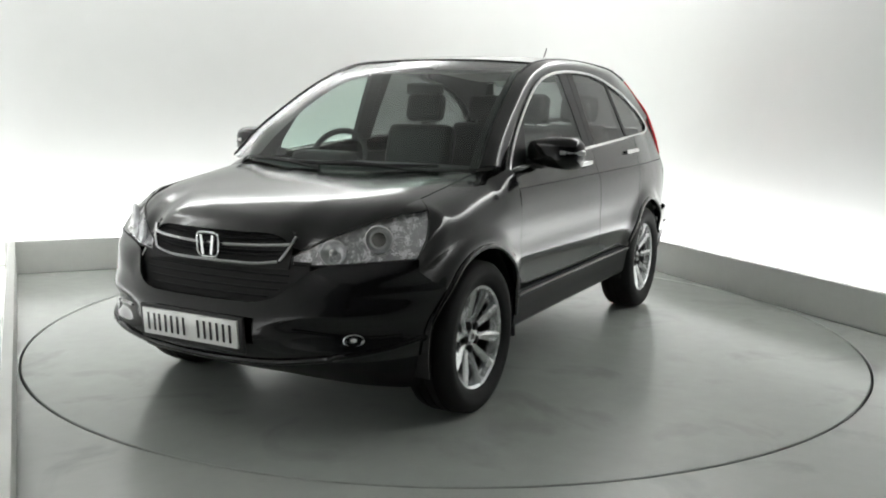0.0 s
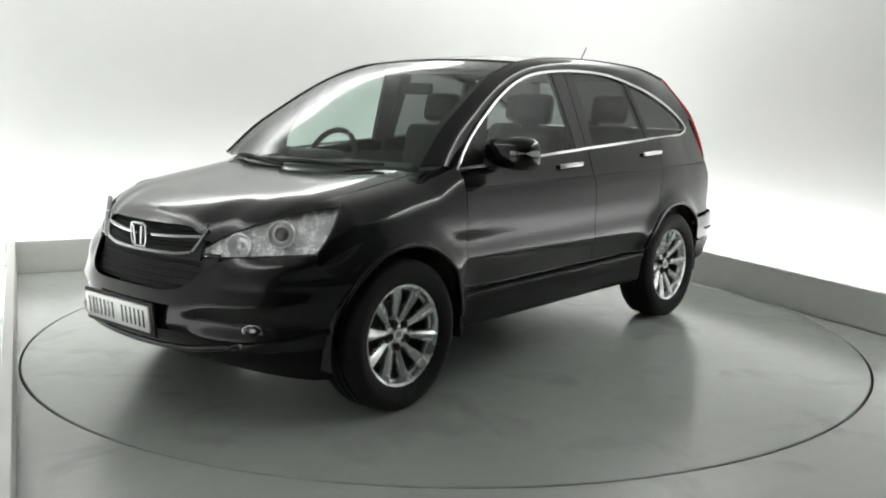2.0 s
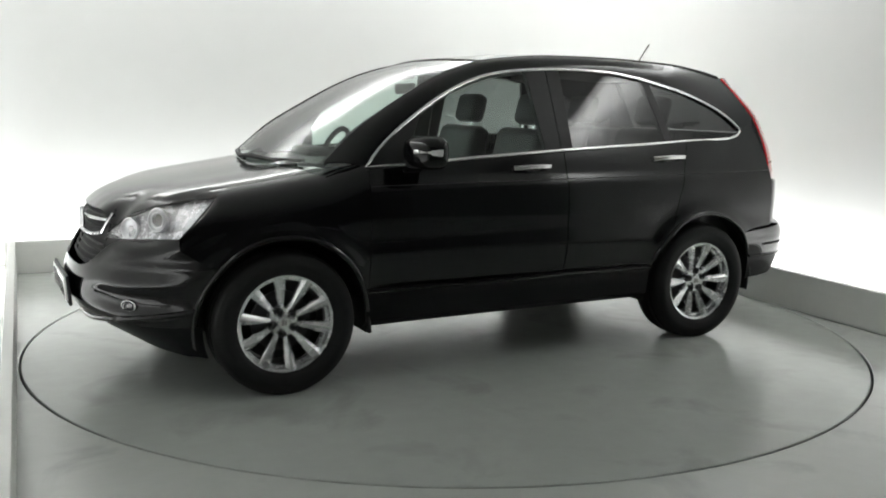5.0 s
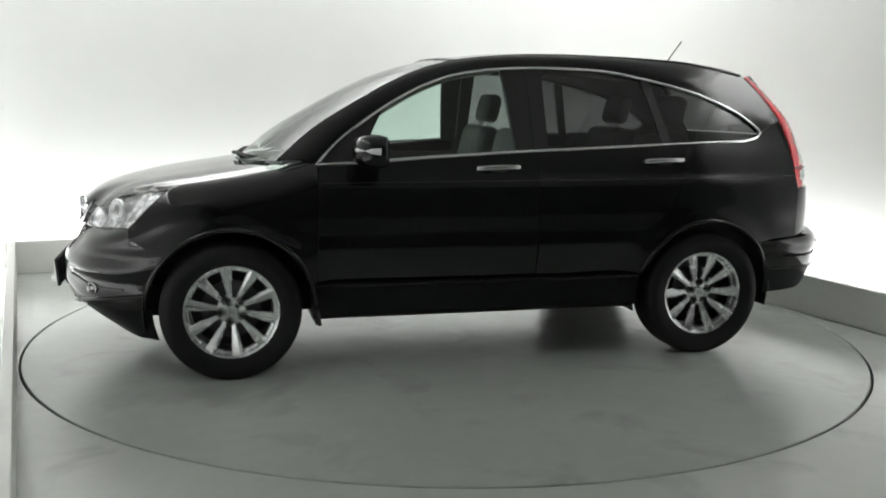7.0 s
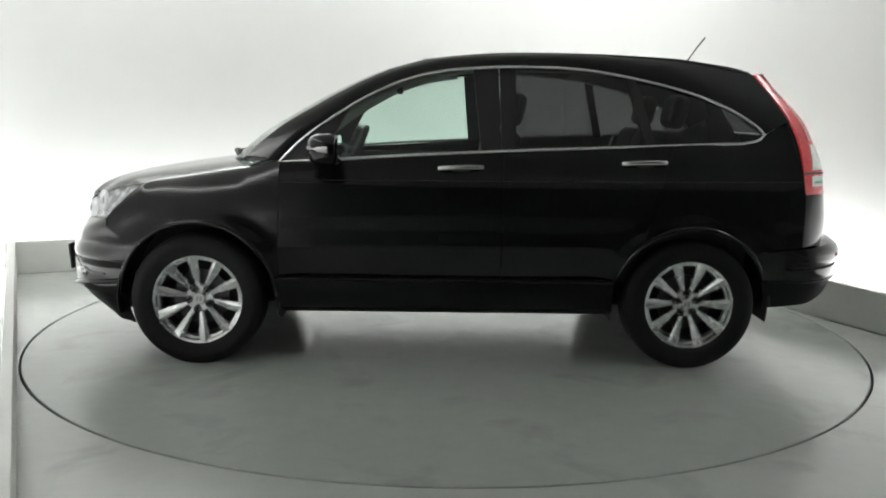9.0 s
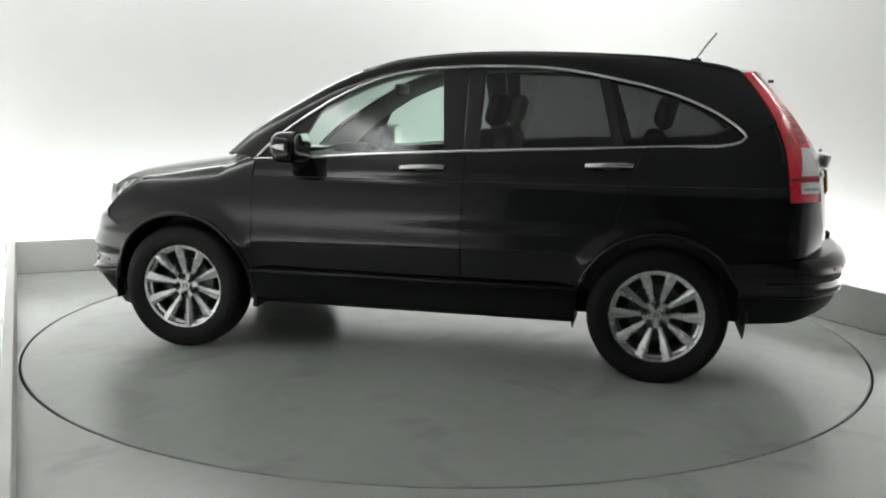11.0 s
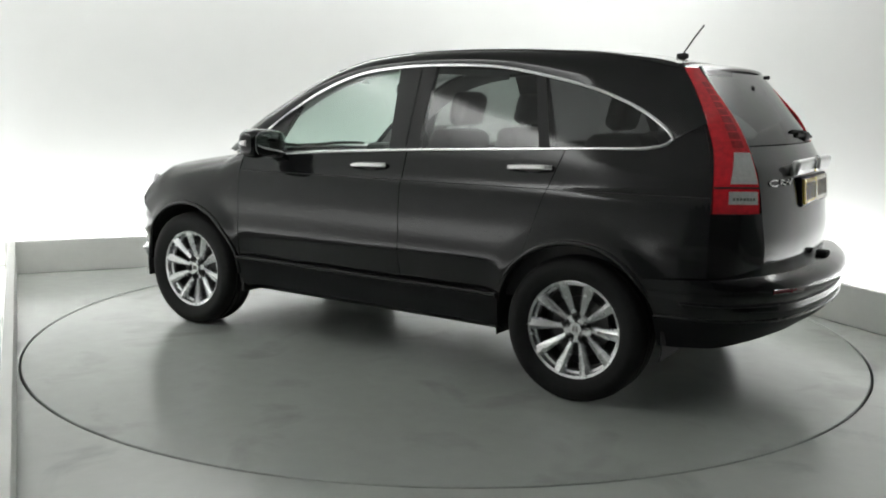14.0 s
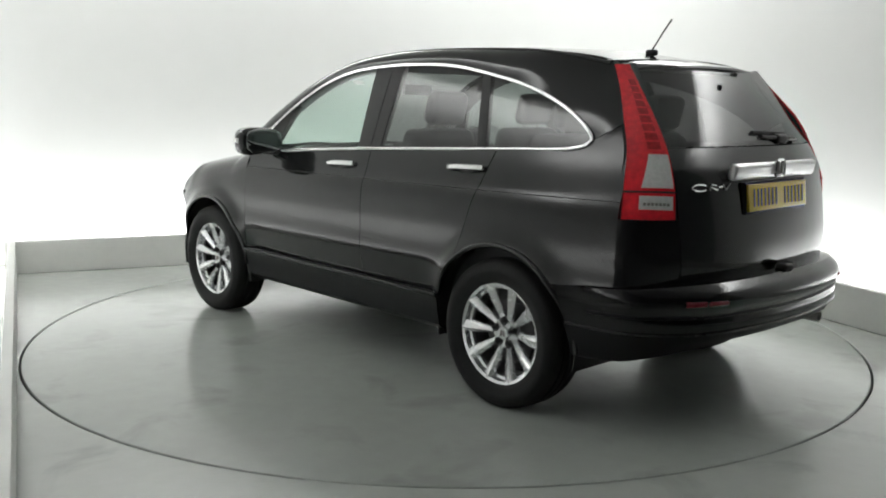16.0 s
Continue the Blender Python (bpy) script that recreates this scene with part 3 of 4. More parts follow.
    # door handles
    for hx, hz in ((0.045, 1.062), (1.012, 1.098)):
        y = soft_side(hx, hz)
        c = [(hx - 0.115 + 0.23 * k / 12, sg * (y + 0.010 + 0.026 * math.sin(math.pi * min(1, max(0, k / 12))) ** 0.6), hz - 0.004 + 0.008 * (k / 12) + 0.004 * math.sin(math.pi * k / 12)) for k in range(13)]
        hd = part("door_handle", tube(c, 0.0135, 8, False, 0.85), BRIGHT, car, "chrome door handle")
        # black lens on the door skin, in place of the shade in the handle cup
        bm = bmesh.new()
        bmesh.ops.create_uvsphere(bm, u_segments=20, v_segments=10, radius=1)
        bmesh.ops.transform(bm, matrix=Matrix.Translation((hx + 0.005, sg * (y - 0.001), hz - 0.018)) @ Matrix.Diagonal((0.068, 0.009, 0.026, 1)), verts=bm.verts)
        part("handle_cup_shade", bm, GAP, hd)
    # door mirror
    mx, my, mz = -0.64, sg * 0.952, 1.158
    bm = bmesh.new()
    bmesh.ops.create_uvsphere(bm, u_segments=28, v_segments=18, radius=1)
    for v in bm.verts:
        x, y, z = v.co
        f = lambda t: math.copysign(abs(t) ** 0.62, t)
        x, y, z = f(x), f(y), f(z)
        x = x * (0.105 if x < 0 else 0.05)
        v.co = (mx + x + 0.02 * abs(y), my + sg * 0.145 * y, mz + (0.078 + 0.012 * y) * z - 0.006 * y)
    mir = part("door_mirror", bm, PAINT, car, "black door mirror with a clear indicator")
    part("mirror_foot", rounded((mx + 0.0, sg * 0.845, 1.095), (0.11, 0.12, 0.045), 0.015), BLACK, mir)
    bm = tube(smooth_curve([(mx - 0.086, my + sg * 0.055, mz + 0.004), (mx - 0.066, my + sg * 0.10, mz + 0.003), (mx - 0.026, my + sg * 0.134, mz + 0.001), (mx + 0.014, my + sg * 0.145, mz)], 12), 0.0165, 8, False, 0.8)
    part("indicator", bm, CLEARLENS, mir, "clear indicator lens")
    bm = bmesh.new()
    bmesh.ops.create_uvsphere(bm, u_segments=24, v_segments=8, radius=1)
    for v in bm.verts:
        x, y, z = v.co
        f = lambda t: math.copysign(abs(t) ** 0.6, t)
        v.co = (mx + 0.060 + 0.006 * x, my + sg * 0.12 * f(y), mz + 0.070 * f(z))
    part("mirror_glass", bm, MIRROR, mir, "mirror glass")
    # wheel arch lining, lip and mud flap
    for ax, a0, a1 in ((AX_F, -12, 192), (AX_R, -12, 192)):
        rows = []
        for k in range(30):
            a = radians(a0 + (a1 - a0) * k / 29)
            rows.append([(ax + (ARCH + 0.01) * math.cos(a), sg * y, HUB + (ARCH + 0.01) * math.sin(a)) for y in (0.52, 0.70, 0.862)])
        bm = sheet(rows)
        part("wheel_arch_liner", bm, BLACK, car, "black wheel arch lining", thick=0.006)
        lip = [(ax + (ARCH + 0.003) * math.cos(radians(a)), sg * (soft_side(ax + (ARCH + 0.003) * math.cos(radians(a)), HUB + (ARCH + 0.003) * math.sin(radians(a))) + 0.002), HUB + (ARCH + 0.003) * math.sin(radians(a))) for a in range(20 if ax > 0 else 3, 178 if ax < 0 else 162, 6)]
        part("wheel_arch_lip", tube(lip, 0.013, 10), PAINT, car)
    for fx, fz, hgt in ((AX_F + 0.43, 0.25, 0.16), (AX_R + 0.425, 0.335, 0.20)):
        part("mud_flap", rounded((fx, sg * 0.775, fz + hgt / 2), (0.022, 0.19, hgt), 0.008, Matrix.Rotation(-0.12, 4, "Y")), BLACK, car, "black rubber mud flap")


def plate_bars(plate, x, z, tilt, facing):
    """Plain upright bars in place of the characters of a number plate."""
    for k, y in enumerate((-0.205, -0.143, -0.093, -0.043, 0.070, 0.137, 0.205)):
        for q in ((0,) if k == 2 else (-0.017, 0.017)):
            part("plate_bar", rounded((x, facing * (y + q), z), (0.003, 0.012, 0.076), 0.001, Matrix.Rotation(tilt, 4, "Y"), 1), INK, plate)


def build_front(car):
    full = [(-1, s / 25) for s in range(25, 0, -1)] + [(1, s / 25) for s in range(0, 26)]
    # bumper: between the intake above and the chin below
    topz = lambda s: sinterp(s, [-1, 0.24, 0.31, 0.38, 0.44, 0.50, 0.62, 0.80, 1.0], [0.592, 0.592, 0.606, 0.655, 0.712, 0.738, 0.748, 0.758, 0.768], 0.02)
    rows = []
    for v in range(33):
        q = v / 32
        row = []
        for sg, s in full:
            zt = topz(s)
            z = 0.36 + (zt - 0.36) * q
            p = front_point(s, z, sg)
            # the shelf below the lamp leans back to the lamp's lower edge
            w = max(0.0, (z - zt + 0.085) / 0.085) ** 1.6 * sinterp(s, [0.40, 0.50], [0, 1], 0.03)
            p.x += w * max(0.0, interp(abs(p.y), [0.385, 0.53, 0.65, 0.745, 0.832], [-2.064, -2.014, -1.939, -1.884, -1.824]) - p.x)
            row.append(p)
        rows.append(row)
    bump = skin("front_bumper", rows, car)
    # chin
    chinz = lambda s: interp(s, [0, 0.3, 0.6, 1], [0.275, 0.265, 0.225, 0.20])
    rows = []
    for v in range(9):
        rows.append([front_point(s, chinz(s) + (0.358 - chinz(s)) * v / 8, sg, 0.012 + 0.02 * (s > 0.9)) for sg, s in full])
    skin("bumper_chin", rows, car, CLAD, "black lower bumper apron")
    lipz = lambda s: sinterp(s, [0, 0.35, 0.62, 1], [0.328, 0.345, 0.385, 0.435], 0.05)
    part("bumper_lip", tube([front_point(s, lipz(s), sg, -0.006) for sg, s in full], 0.014, 8), PAINT, car)
    # lower intake with slats
    rows = []
    for v in range(6):
        z = 0.585 + 0.165 * v / 5
        rows.append([front_point(s, z, sg, 0.05) for sg, s in full if s < 0.48])
    skin("intake_back", rows, car, GAP, "dark air intake")
    for z, reach in ((0.612, 0.30), (0.64, 0.34), (0.668, 0.37), (0.696, 0.40)):
        part("intake_slat", tube([front_point(s, z, sg, 0.036) for sg, s in full if s < reach], 0.005, 6), CLAD, car)
    # upper grille
    rows = []
    for v in range(6):
        z = 0.72 + 0.15 * v / 5
        rows.append([front_point(s, z, sg, 0.035) for sg, s in full if s < 0.40])
    skin("grille_back", rows, car, GAP, "black grille mesh")
    G = lambda y, z, o=0.0: Vector((interp(z, [0.70, 0.76, 0.82, 0.88], [-2.142, -2.125, -2.11, -2.075]) + 0.42 * y * y + o, y, z))
    low = [G(y, 0.738 + 0.35 * max(0, abs(y) - 0.22) ** 1.5) for y in np.linspace(-0.33, 0.33, 25)]
    end = lambda sg: [G(sg * 0.335, 0.752), G(sg * 0.365, 0.80), G(sg * 0.385, 0.85)]
    grille = part("grille_bar", tube(low, 0.009, 8), DARKCHROME, car, "dark chrome grille bar")
    part("grille_bar", tube([G(y, 0.806 + 0.10 * y * y, 0.0) for y in np.linspace(-0.37, 0.37, 25)], 0.009, 8), DARKCHROME, car, "dark chrome grille bar")
    for sg in (-1, 1):
        part("grille_bar", tube(smooth_curve(end(sg), 10), 0.008, 8), DARKCHROME, car, "dark chrome grille bar")
    for z in (0.765, 0.78, 0.83, 0.85):
        part("grille_slat", tube([G(y, z + 0.06 * y * y, 0.018) for y in np.linspace(-0.34, 0.34, 17)], 0.006, 6), CLAD, car)
    # plain badge: a rounded frame with two posts and a bridge
    ring = []
    for k in range(28):
        a = 2 * math.pi * k / 28
        f = lambda t: math.copysign(abs(t) ** 0.5, t)
        ring.append((-2.128, 0.058 * f(math.cos(a)) * (1 + 0.1 * math.sin(a)), 0.798 + 0.052 * f(math.sin(a))))
    badge = part("badge", tube(ring, 0.006, 6, True), CHROME, car, "plain chrome badge")
    bm = bmesh.new()
    for sg in (-1, 1):
        box(bm, (-2.13, sg * 0.027, 0.798), (0.010, 0.014, 0.082), Matrix.Rotation(-sg * 0.13, 4, "X"))
    part("badge_bars", bm, CHROME, badge)
    # bonnet
    ys = np.linspace(-0.695, 0.695, 61)
    rows = []
    for k in range(56):
        q = k / 55
        row = []
        for y in ys:
            a = abs(y)
            x0 = interp(a, [0, 0.15, 0.30, 0.375, 0.40, 0.50, 0.615, 0.70], [-2.10, -2.094, -2.068, -2.052, -2.045, -1.985, -1.88, -1.735])
            z0 = sinterp(a, [0, 0.28, 0.34, 0.39, 0.42, 0.50, 0.615, 0.70], [0.862, 0.862, 0.848, 0.80, 0.797, 0.842, 0.897, 0.934], 0.02)
            x1 = -1.28 + 0.22 * (a / 0.7) ** 2
            x = x0 + (x1 - x0) * (q ** 1.5)
            z = hood_z(x, y) - (hood_z(x0, y) - z0) * (1 - q ** 1.5) ** 9
            row.append((x, y, z))
        rows.append(row)
    skin("bonnet", rows, car, smooth=60)
    # cowl and wipers
    cx = lambda y: -1.28 + 0.22 * (abs(y) / 0.7) ** 2
    bm = sheet([[(cx(y) + o, y, z - 0.018 * (abs(y) / 0.7) ** 2) for y in np.linspace(-0.735, 0.735, 37)] for o, z in ((-0.02, 1.040), (0.0, 1.048), (0.03, 1.054), (0.07, 1.075), (0.10, 1.09))], out=(-1, 0, 0))
    part("cowl", bm, BLACK, car, "black plastic cowl below the windscreen", thick=0.01)
    for y0, y1 in ((0.60, 0.06), (0.05, -0.50)):
        ys2 = np.linspace(y0, y1, 9)
        arm = part("windscreen_wiper", tube([(cx(y) - 0.012 + 0.03 * k / 8, y, 1.072 + 0.028 * math.sin(math.pi * min(1, 0.25 + k / 10))) for k, y in enumerate(ys2)], 0.011, 6), BLACK, car, "black windscreen wiper")
        part("wiper_blade", tube([(cx(y - 0.05) + 0.012, y - 0.05, 1.092 + 0.01 * (y / 0.7) ** 2) for y in ys2], 0.009, 6), RUBBER, arm)
    # fog lamps and plate
    for sg in (-1, 1):
        p = front_point(0.655, 0.450, sg)
        m = Matrix.Translation(p + Vector((-0.004, 0, 0))) @ Matrix.Rotation(radians(-90 - sg * 37), 4, "Z") @ Matrix.Diagonal((0.84, 1, 0.52, 1))
        bm = lathe([(0.054, 0.02), (0.052, -0.004), (0.047, -0.006), (0.042, 0.0), (0.030, 0.012), (0.0, 0.02)], 28)
        bmesh.ops.transform(bm, matrix=m, verts=bm.verts)
        fog = part("fog_lamp", bm, CHROME, car, "oval fog lamp in the bumper")
        bm = lathe([(0.043, 0.004), (0.040, -0.004), (0.025, -0.009), (0.0, -0.011)], 24)
        bmesh.ops.transform(bm, matrix=m, verts=bm.verts)
        part("fog_lens", bm, LENS, fog, "clear lens")
        bm = bmesh.new()
        bmesh.ops.create_uvsphere(bm, u_segments=14, v_segments=8, radius=0.017)
        bmesh.ops.transform(bm, matrix=m @ Matrix.Translation((0, 0.006, 0)), verts=bm.verts)
        part("fog_bulb", bm, CLEARLENS, fog)
        pts = [front_point(s, 0.478 + 0.02 * math.sin(6 * s), sg, -0.002) for s in np.linspace(0.42, 0.85, 14)]
        part("bumper_crease", tube(pts, 0.006, 6), PAINT, car)
    plate = part("front_number_plate", rounded((-2.246, 0, 0.470), (0.014, 0.515, 0.116), 0.004, Matrix.Rotation(-0.08, 4, "Y")), PLATE_W, car, "white number plate with dark bars")
    part("plate_holder", rounded((-2.234, 0, 0.466), (0.016, 0.56, 0.15), 0.006, Matrix.Rotation(-0.08, 4, "Y")), BLACK, plate)
    plate_bars(plate, -2.2545, 0.470, -0.08, -1)



def lamp_end(w):
    """(half width, height) along the rear edge of the headlamp, w from below to above."""
    return tuple((1 - w) ** 2 * a + 2 * w * (1 - w) * b + w * w * c for a, b, c in ((0.832, 0.850, 0.772), (0.770, 0.862, 0.952)))


def build_headlamp(car, sg):
    top = smooth_curve([(-2.052, sg * 0.385, 0.772), (-1.985, sg * 0.50, 0.842), (-1.88, sg * 0.615, 0.897), (-1.74, sg * 0.704, 0.934), (-1.633, sg * 0.772, 0.952)], 20)
    low = smooth_curve([(-2.060, sg * 0.385, 0.735), (-2.010, sg * 0.53, 0.742), (-1.935, sg * 0.65, 0.752), (-1.880, sg * 0.745, 0.761), (-1.820, sg * 0.832, 0.770)], 20)
    def surf(q, inset, bulge):
        rows = []
        for v in range(9):
            w = v / 8
            row = []
            for k, (a, b) in enumerate(zip(low, top)):
                p = a.lerp(b, w)
                n = Vector((-0.75, sg * 0.62, 0.22)).normalized()
                e = math.sin(math.pi * w) * math.sin(math.pi * min(1, (k + 1) / 21))
                if k > 9:
                    y, z = lamp_end(w)
                    g = ((k - 9) / 10) ** 2
                    p = p + g * Vector((0, sg * y - (low[-1].lerp(top[-1], w)).y, z - (low[-1].lerp(top[-1], w)).z))
                p = p + n * (bulge * e - inset)
                row.append(p)
            rows.append(row)
        return rows
    cover = skin("headlamp", surf(0, 0, 0.034), car, LENS, "clear headlamp with chrome reflectors", thick=0.0, smooth=60)
    cover.visible_shadow = False
    part("lamp_bowl", sheet(surf(0, 0.022, 0.0), out=MID), LAMPIN, cover, "silver lamp interior")
    d = Vector((-0.80, sg * 0.58, 0.10)).normalized()
    for c, r, name in (((-1.885, sg * 0.690, 0.846), 0.054, "projector"), ((-1.985, sg * 0.535, 0.792), 0.050, "reflector")):
        m = Matrix.Translation(Vector(c) - 0.011 * d) @ (-d).to_track_quat("Y", "Z").to_matrix().to_4x4() @ Matrix.Diagonal((1, 0.5, 1, 1))
        bm = lathe([(r * 1.02, 0.014), (r * 1.08, -0.016), (r * 1.03, -0.024), (r * 0.96, -0.022), (r * 0.93, -0.014), (r * 0.80, 0.002), (r * 0.60, 0.012), (r * 0.30, 0.018), (0.0, 0.019)], 32)
        bmesh.ops.transform(bm, matrix=m, verts=bm.verts)
        ring = part(name, bm, LAMPRING, cover, "bright lamp bowl")
        bm = bmesh.new()
        q = 0.56 if name == "projector" else 0.30
        bmesh.ops.create_uvsphere(bm, u_segments=20, v_segments=12, radius=r * q)
        bmesh.ops.transform(bm, matrix=m @ Matrix.Translation((0, 0.010 if q > 0.5 else 0.004, 0)), verts=bm.verts)
        part("bulb_lens", bm, DISC if q > 0.5 else CLEARLENS, cover)
        if q > 0.5:
            bm = lathe([(r * 0.62, 0.004), (r * 0.70, -0.018), (r * 0.60, -0.022), (r * 0.54, -0.010)], 28)
            bmesh.ops.transform(bm, matrix=m, verts=bm.verts)
            part("lens_ring", bm, LAMPRING, cover)
    edge = surf(0, 0.004, 0.034)
    loop = [p for p in edge[0]] + [row[-1] for row in edge[1:-1]] + list(reversed(edge[-1]))
    part("lamp_edge", tube(loop + [edge[k][0] for k in range(7, 0, -1)], 0.0045, 6, True), BLACK, cover)


def build_rear(car):
    full = [(-1, s / 25) for s in range(25, 0, -1)] + [(1, s / 25) for s in range(0, 26)]
    topz = lambda s: interp(s, [0, 0.5, 0.8, 1], [0.685, 0.675, 0.652, 0.632])
    rows = []
    for v in range(19):
        rows.append([rear_point(s, 0.47 + (topz(s) - 0.47) * v / 18, sg) for sg, s in full])
    skin("rear_bumper", rows, car)
    lowz = lambda s: interp(s, [0, 0.34, 0.52, 0.75, 1], [0.44, 0.43, 0.40, 0.345, 0.33])
    rows = []
    for v in range(7):
        rows.append([rear_point(s, lowz(s) + (0.468 - lowz(s)) * v / 6, sg, 0.014) for sg, s in full])
    skin("rear_apron", rows, car, CLAD, "black rear apron")
    part("bumper_lip", tube([rear_point(s, 0.475, sg, 0.0) for sg, s in full], 0.008, 8), PAINT, car)
    part("bumper_step", tube([rear_point(s, 0.548, sg, 0.002) for sg, s in full if s < 0.9], 0.009, 8), CLAD, car)
    # top ledge of the bumper back to the tailgate
    rows = []
    for q in range(5):
        row = []
        for sg, s in full:
            if s < 0.72:
                a = rear_point(s, topz(s), sg)
                row.append((a.x - 0.15 * q / 4, a.y * (1 - 0.02 * q), a.z + 0.012 * math.sin(q / 4 * 1.5)))
        rows.append(row)
    skin("bumper_ledge", rows, car)
    for sg in (-1, 1):
        pts = [rear_point(s, 0.604, sg, 0.009) for s in np.linspace(0.40, 0.55, 12)]
        part("rear_reflector", tube(pts, 0.015, 10), RED_DARK, car, "dark red bumper reflector")
    part("exhaust", lathe_at([(0.022, -0.5), (0.026, -0.5), (0.028, 0.12), (0.023, 0.12), (0.018, -0.3)], (2.08, 0.40, 0.405), "x"), DISC, car, "steel exhaust pipe")
    part("tow_cover", rounded((2.20, 0.0, 0.695), (0.06, 0.07, 0.03), 0.01), GAP, car)
    # tailgate metal below the glass
    hw = lambda z: interp(z, [0.66, 0.94, 1.10, 1.28, 1.45, 1.58], [0.645, 0.656, 0.655, 0.640, 0.592, 0.545])
    def gate(z0, z1, n, o=0.0, k=1.0):
        return [[(gate_x(u * hw(z) * k, z) + o, u * hw(z) * k, z) for u in np.linspace(-1, 1, 33)] for z in np.linspace(z0, z1, n)]
    skin("tailgate", gate(0.66, 1.225, 24), car)
    g = skin("rear_window", gate(1.23, 1.575, 12), car, GLASS_R, "dark tinted rear window", thick=0.0)
    g.visible_shadow = False
    for sg in (-1, 1):
        rows = [[(gate_x(hw(z), z) + o - 0.004, sg * (hw(z) + e), z) for o, e in ((0.004, 0.004), (0.006, -0.015), (0.003, -0.035))] for z in np.linspace(1.22, 1.58, 12)]
        skin("gate_edge", rows, car, BLACK, thick=0.01)
    # roof spoiler
    rows = []
    for x, z, o in ((1.55, 1.615, 0), (1.66, 1.606, 0), (1.76, 1.592, 0), (1.79, 1.582, 0), (1.785, 1.572, 0), (1.73, 1.572, 0)):
        rows.append([(x - 0.10 * (abs(u)) ** 2.5, u * 0.565, z - 0.03 * abs(u) ** 2.5) for u in np.linspace(-1, 1, 25)])
    skin("roof_spoiler", rows, car)
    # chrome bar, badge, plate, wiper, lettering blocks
    bar = part("tailgate_bar", rounded((2.118, 0, 1.125), (0.04, 0.74, 0.072), 0.016, Matrix.Rotation(0.2, 4, "Y")), SATIN, car, "chrome bar above the rear number plate")
    ring = [(2.145 + 0.002 * k, 0.042 * math.copysign(abs(math.cos(a)) ** 0.5, math.cos(a)), 1.135 + 0.036 * math.copysign(abs(math.sin(a)) ** 0.5, math.sin(a))) for k, a in [(0, 2 * math.pi * k / 24) for k in range(24)]]
    badge = part("badge", tube(ring, 0.006, 6, True), CHROME, car, "plain chrome badge")
    bm = bmesh.new()
    for sg in (-1, 1):
        box(bm, (2.145, sg * 0.018, 1.135), (0.010, 0.010, 0.056), Matrix.Rotation(-sg * 0.13, 4, "X"))
    part("badge_bars", bm, DISC, badge)
    pl = part("rear_number_plate", rounded((2.142, 0.0, 1.012), (0.014, 0.53, 0.118), 0.004, Matrix.Rotation(-0.10, 4, "Y")), PLATE_Y, car, "yellow number plate with dark bars")
    part("plate_recess", rounded((2.128, 0, 1.01), (0.02, 0.555, 0.142), 0.008, Matrix.Rotation(-0.10, 4, "Y")), CLAD, pl)
    plate_bars(pl, 2.150, 1.012, -0.10, 1)
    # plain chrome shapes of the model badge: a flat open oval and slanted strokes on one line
    def on_gate(y, z):
        return (gate_x(y, z) + 0.004, y, z)
    oval = [on_gate(-0.535 + 0.040 * math.cos(radians(a)), 1.065 + 0.013 * math.sin(radians(a))) for a in range(35, 330, 12)]
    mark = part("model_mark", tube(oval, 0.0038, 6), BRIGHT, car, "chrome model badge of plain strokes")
    for y0, z0, y1, z1 in ((-0.480, 1.053, -0.468, 1.077), (-0.468, 1.077, -0.440, 1.072), (-0.470, 1.064, -0.436, 1.053), (-0.428, 1.064, -0.404, 1.066), (-0.398, 1.077, -0.386, 1.053), (-0.386, 1.053, -0.350, 1.078)):
        part("mark_stroke", tube([on_gate(y0, z0), on_gate((y0 + y1) / 2, (z0 + z1) / 2), on_gate(y1, z1)], 0.0038, 6), BRIGHT, mark)
    w = part("rear_wiper", tube([(2.030, 0.36, 1.250), (2.036, 0.22, 1.258), (2.032, 0.02, 1.268)], 0.010, 6), BLACK, car, "black rear wiper")
    part("wiper_pivot", rounded((2.032, 0.20, 1.256), (0.04, 0.10, 0.045), 0.015), BLACK, w)
    part("wiper_blade", tube([(2.022, 0.26, 1.275), (2.018, -0.04, 1.286)], 0.009, 6), RUBBER, w)
    bm = rounded((1.86, 0.05, 1.545), (0.03, 0.025, 0.018), 0.006)
    part("washer_nozzle", bm, BLACK, car)


def lathe_at(profile, c, axis):
    bm = lathe(profile, 24)
    if axis == "x":
        bmesh.ops.rotate(bm, verts=bm.verts, matrix=Matrix.Rotation(-math.pi / 2, 3, "Z"))
    bmesh.ops.translate(bm, verts=bm.verts, vec=c)
    return bm


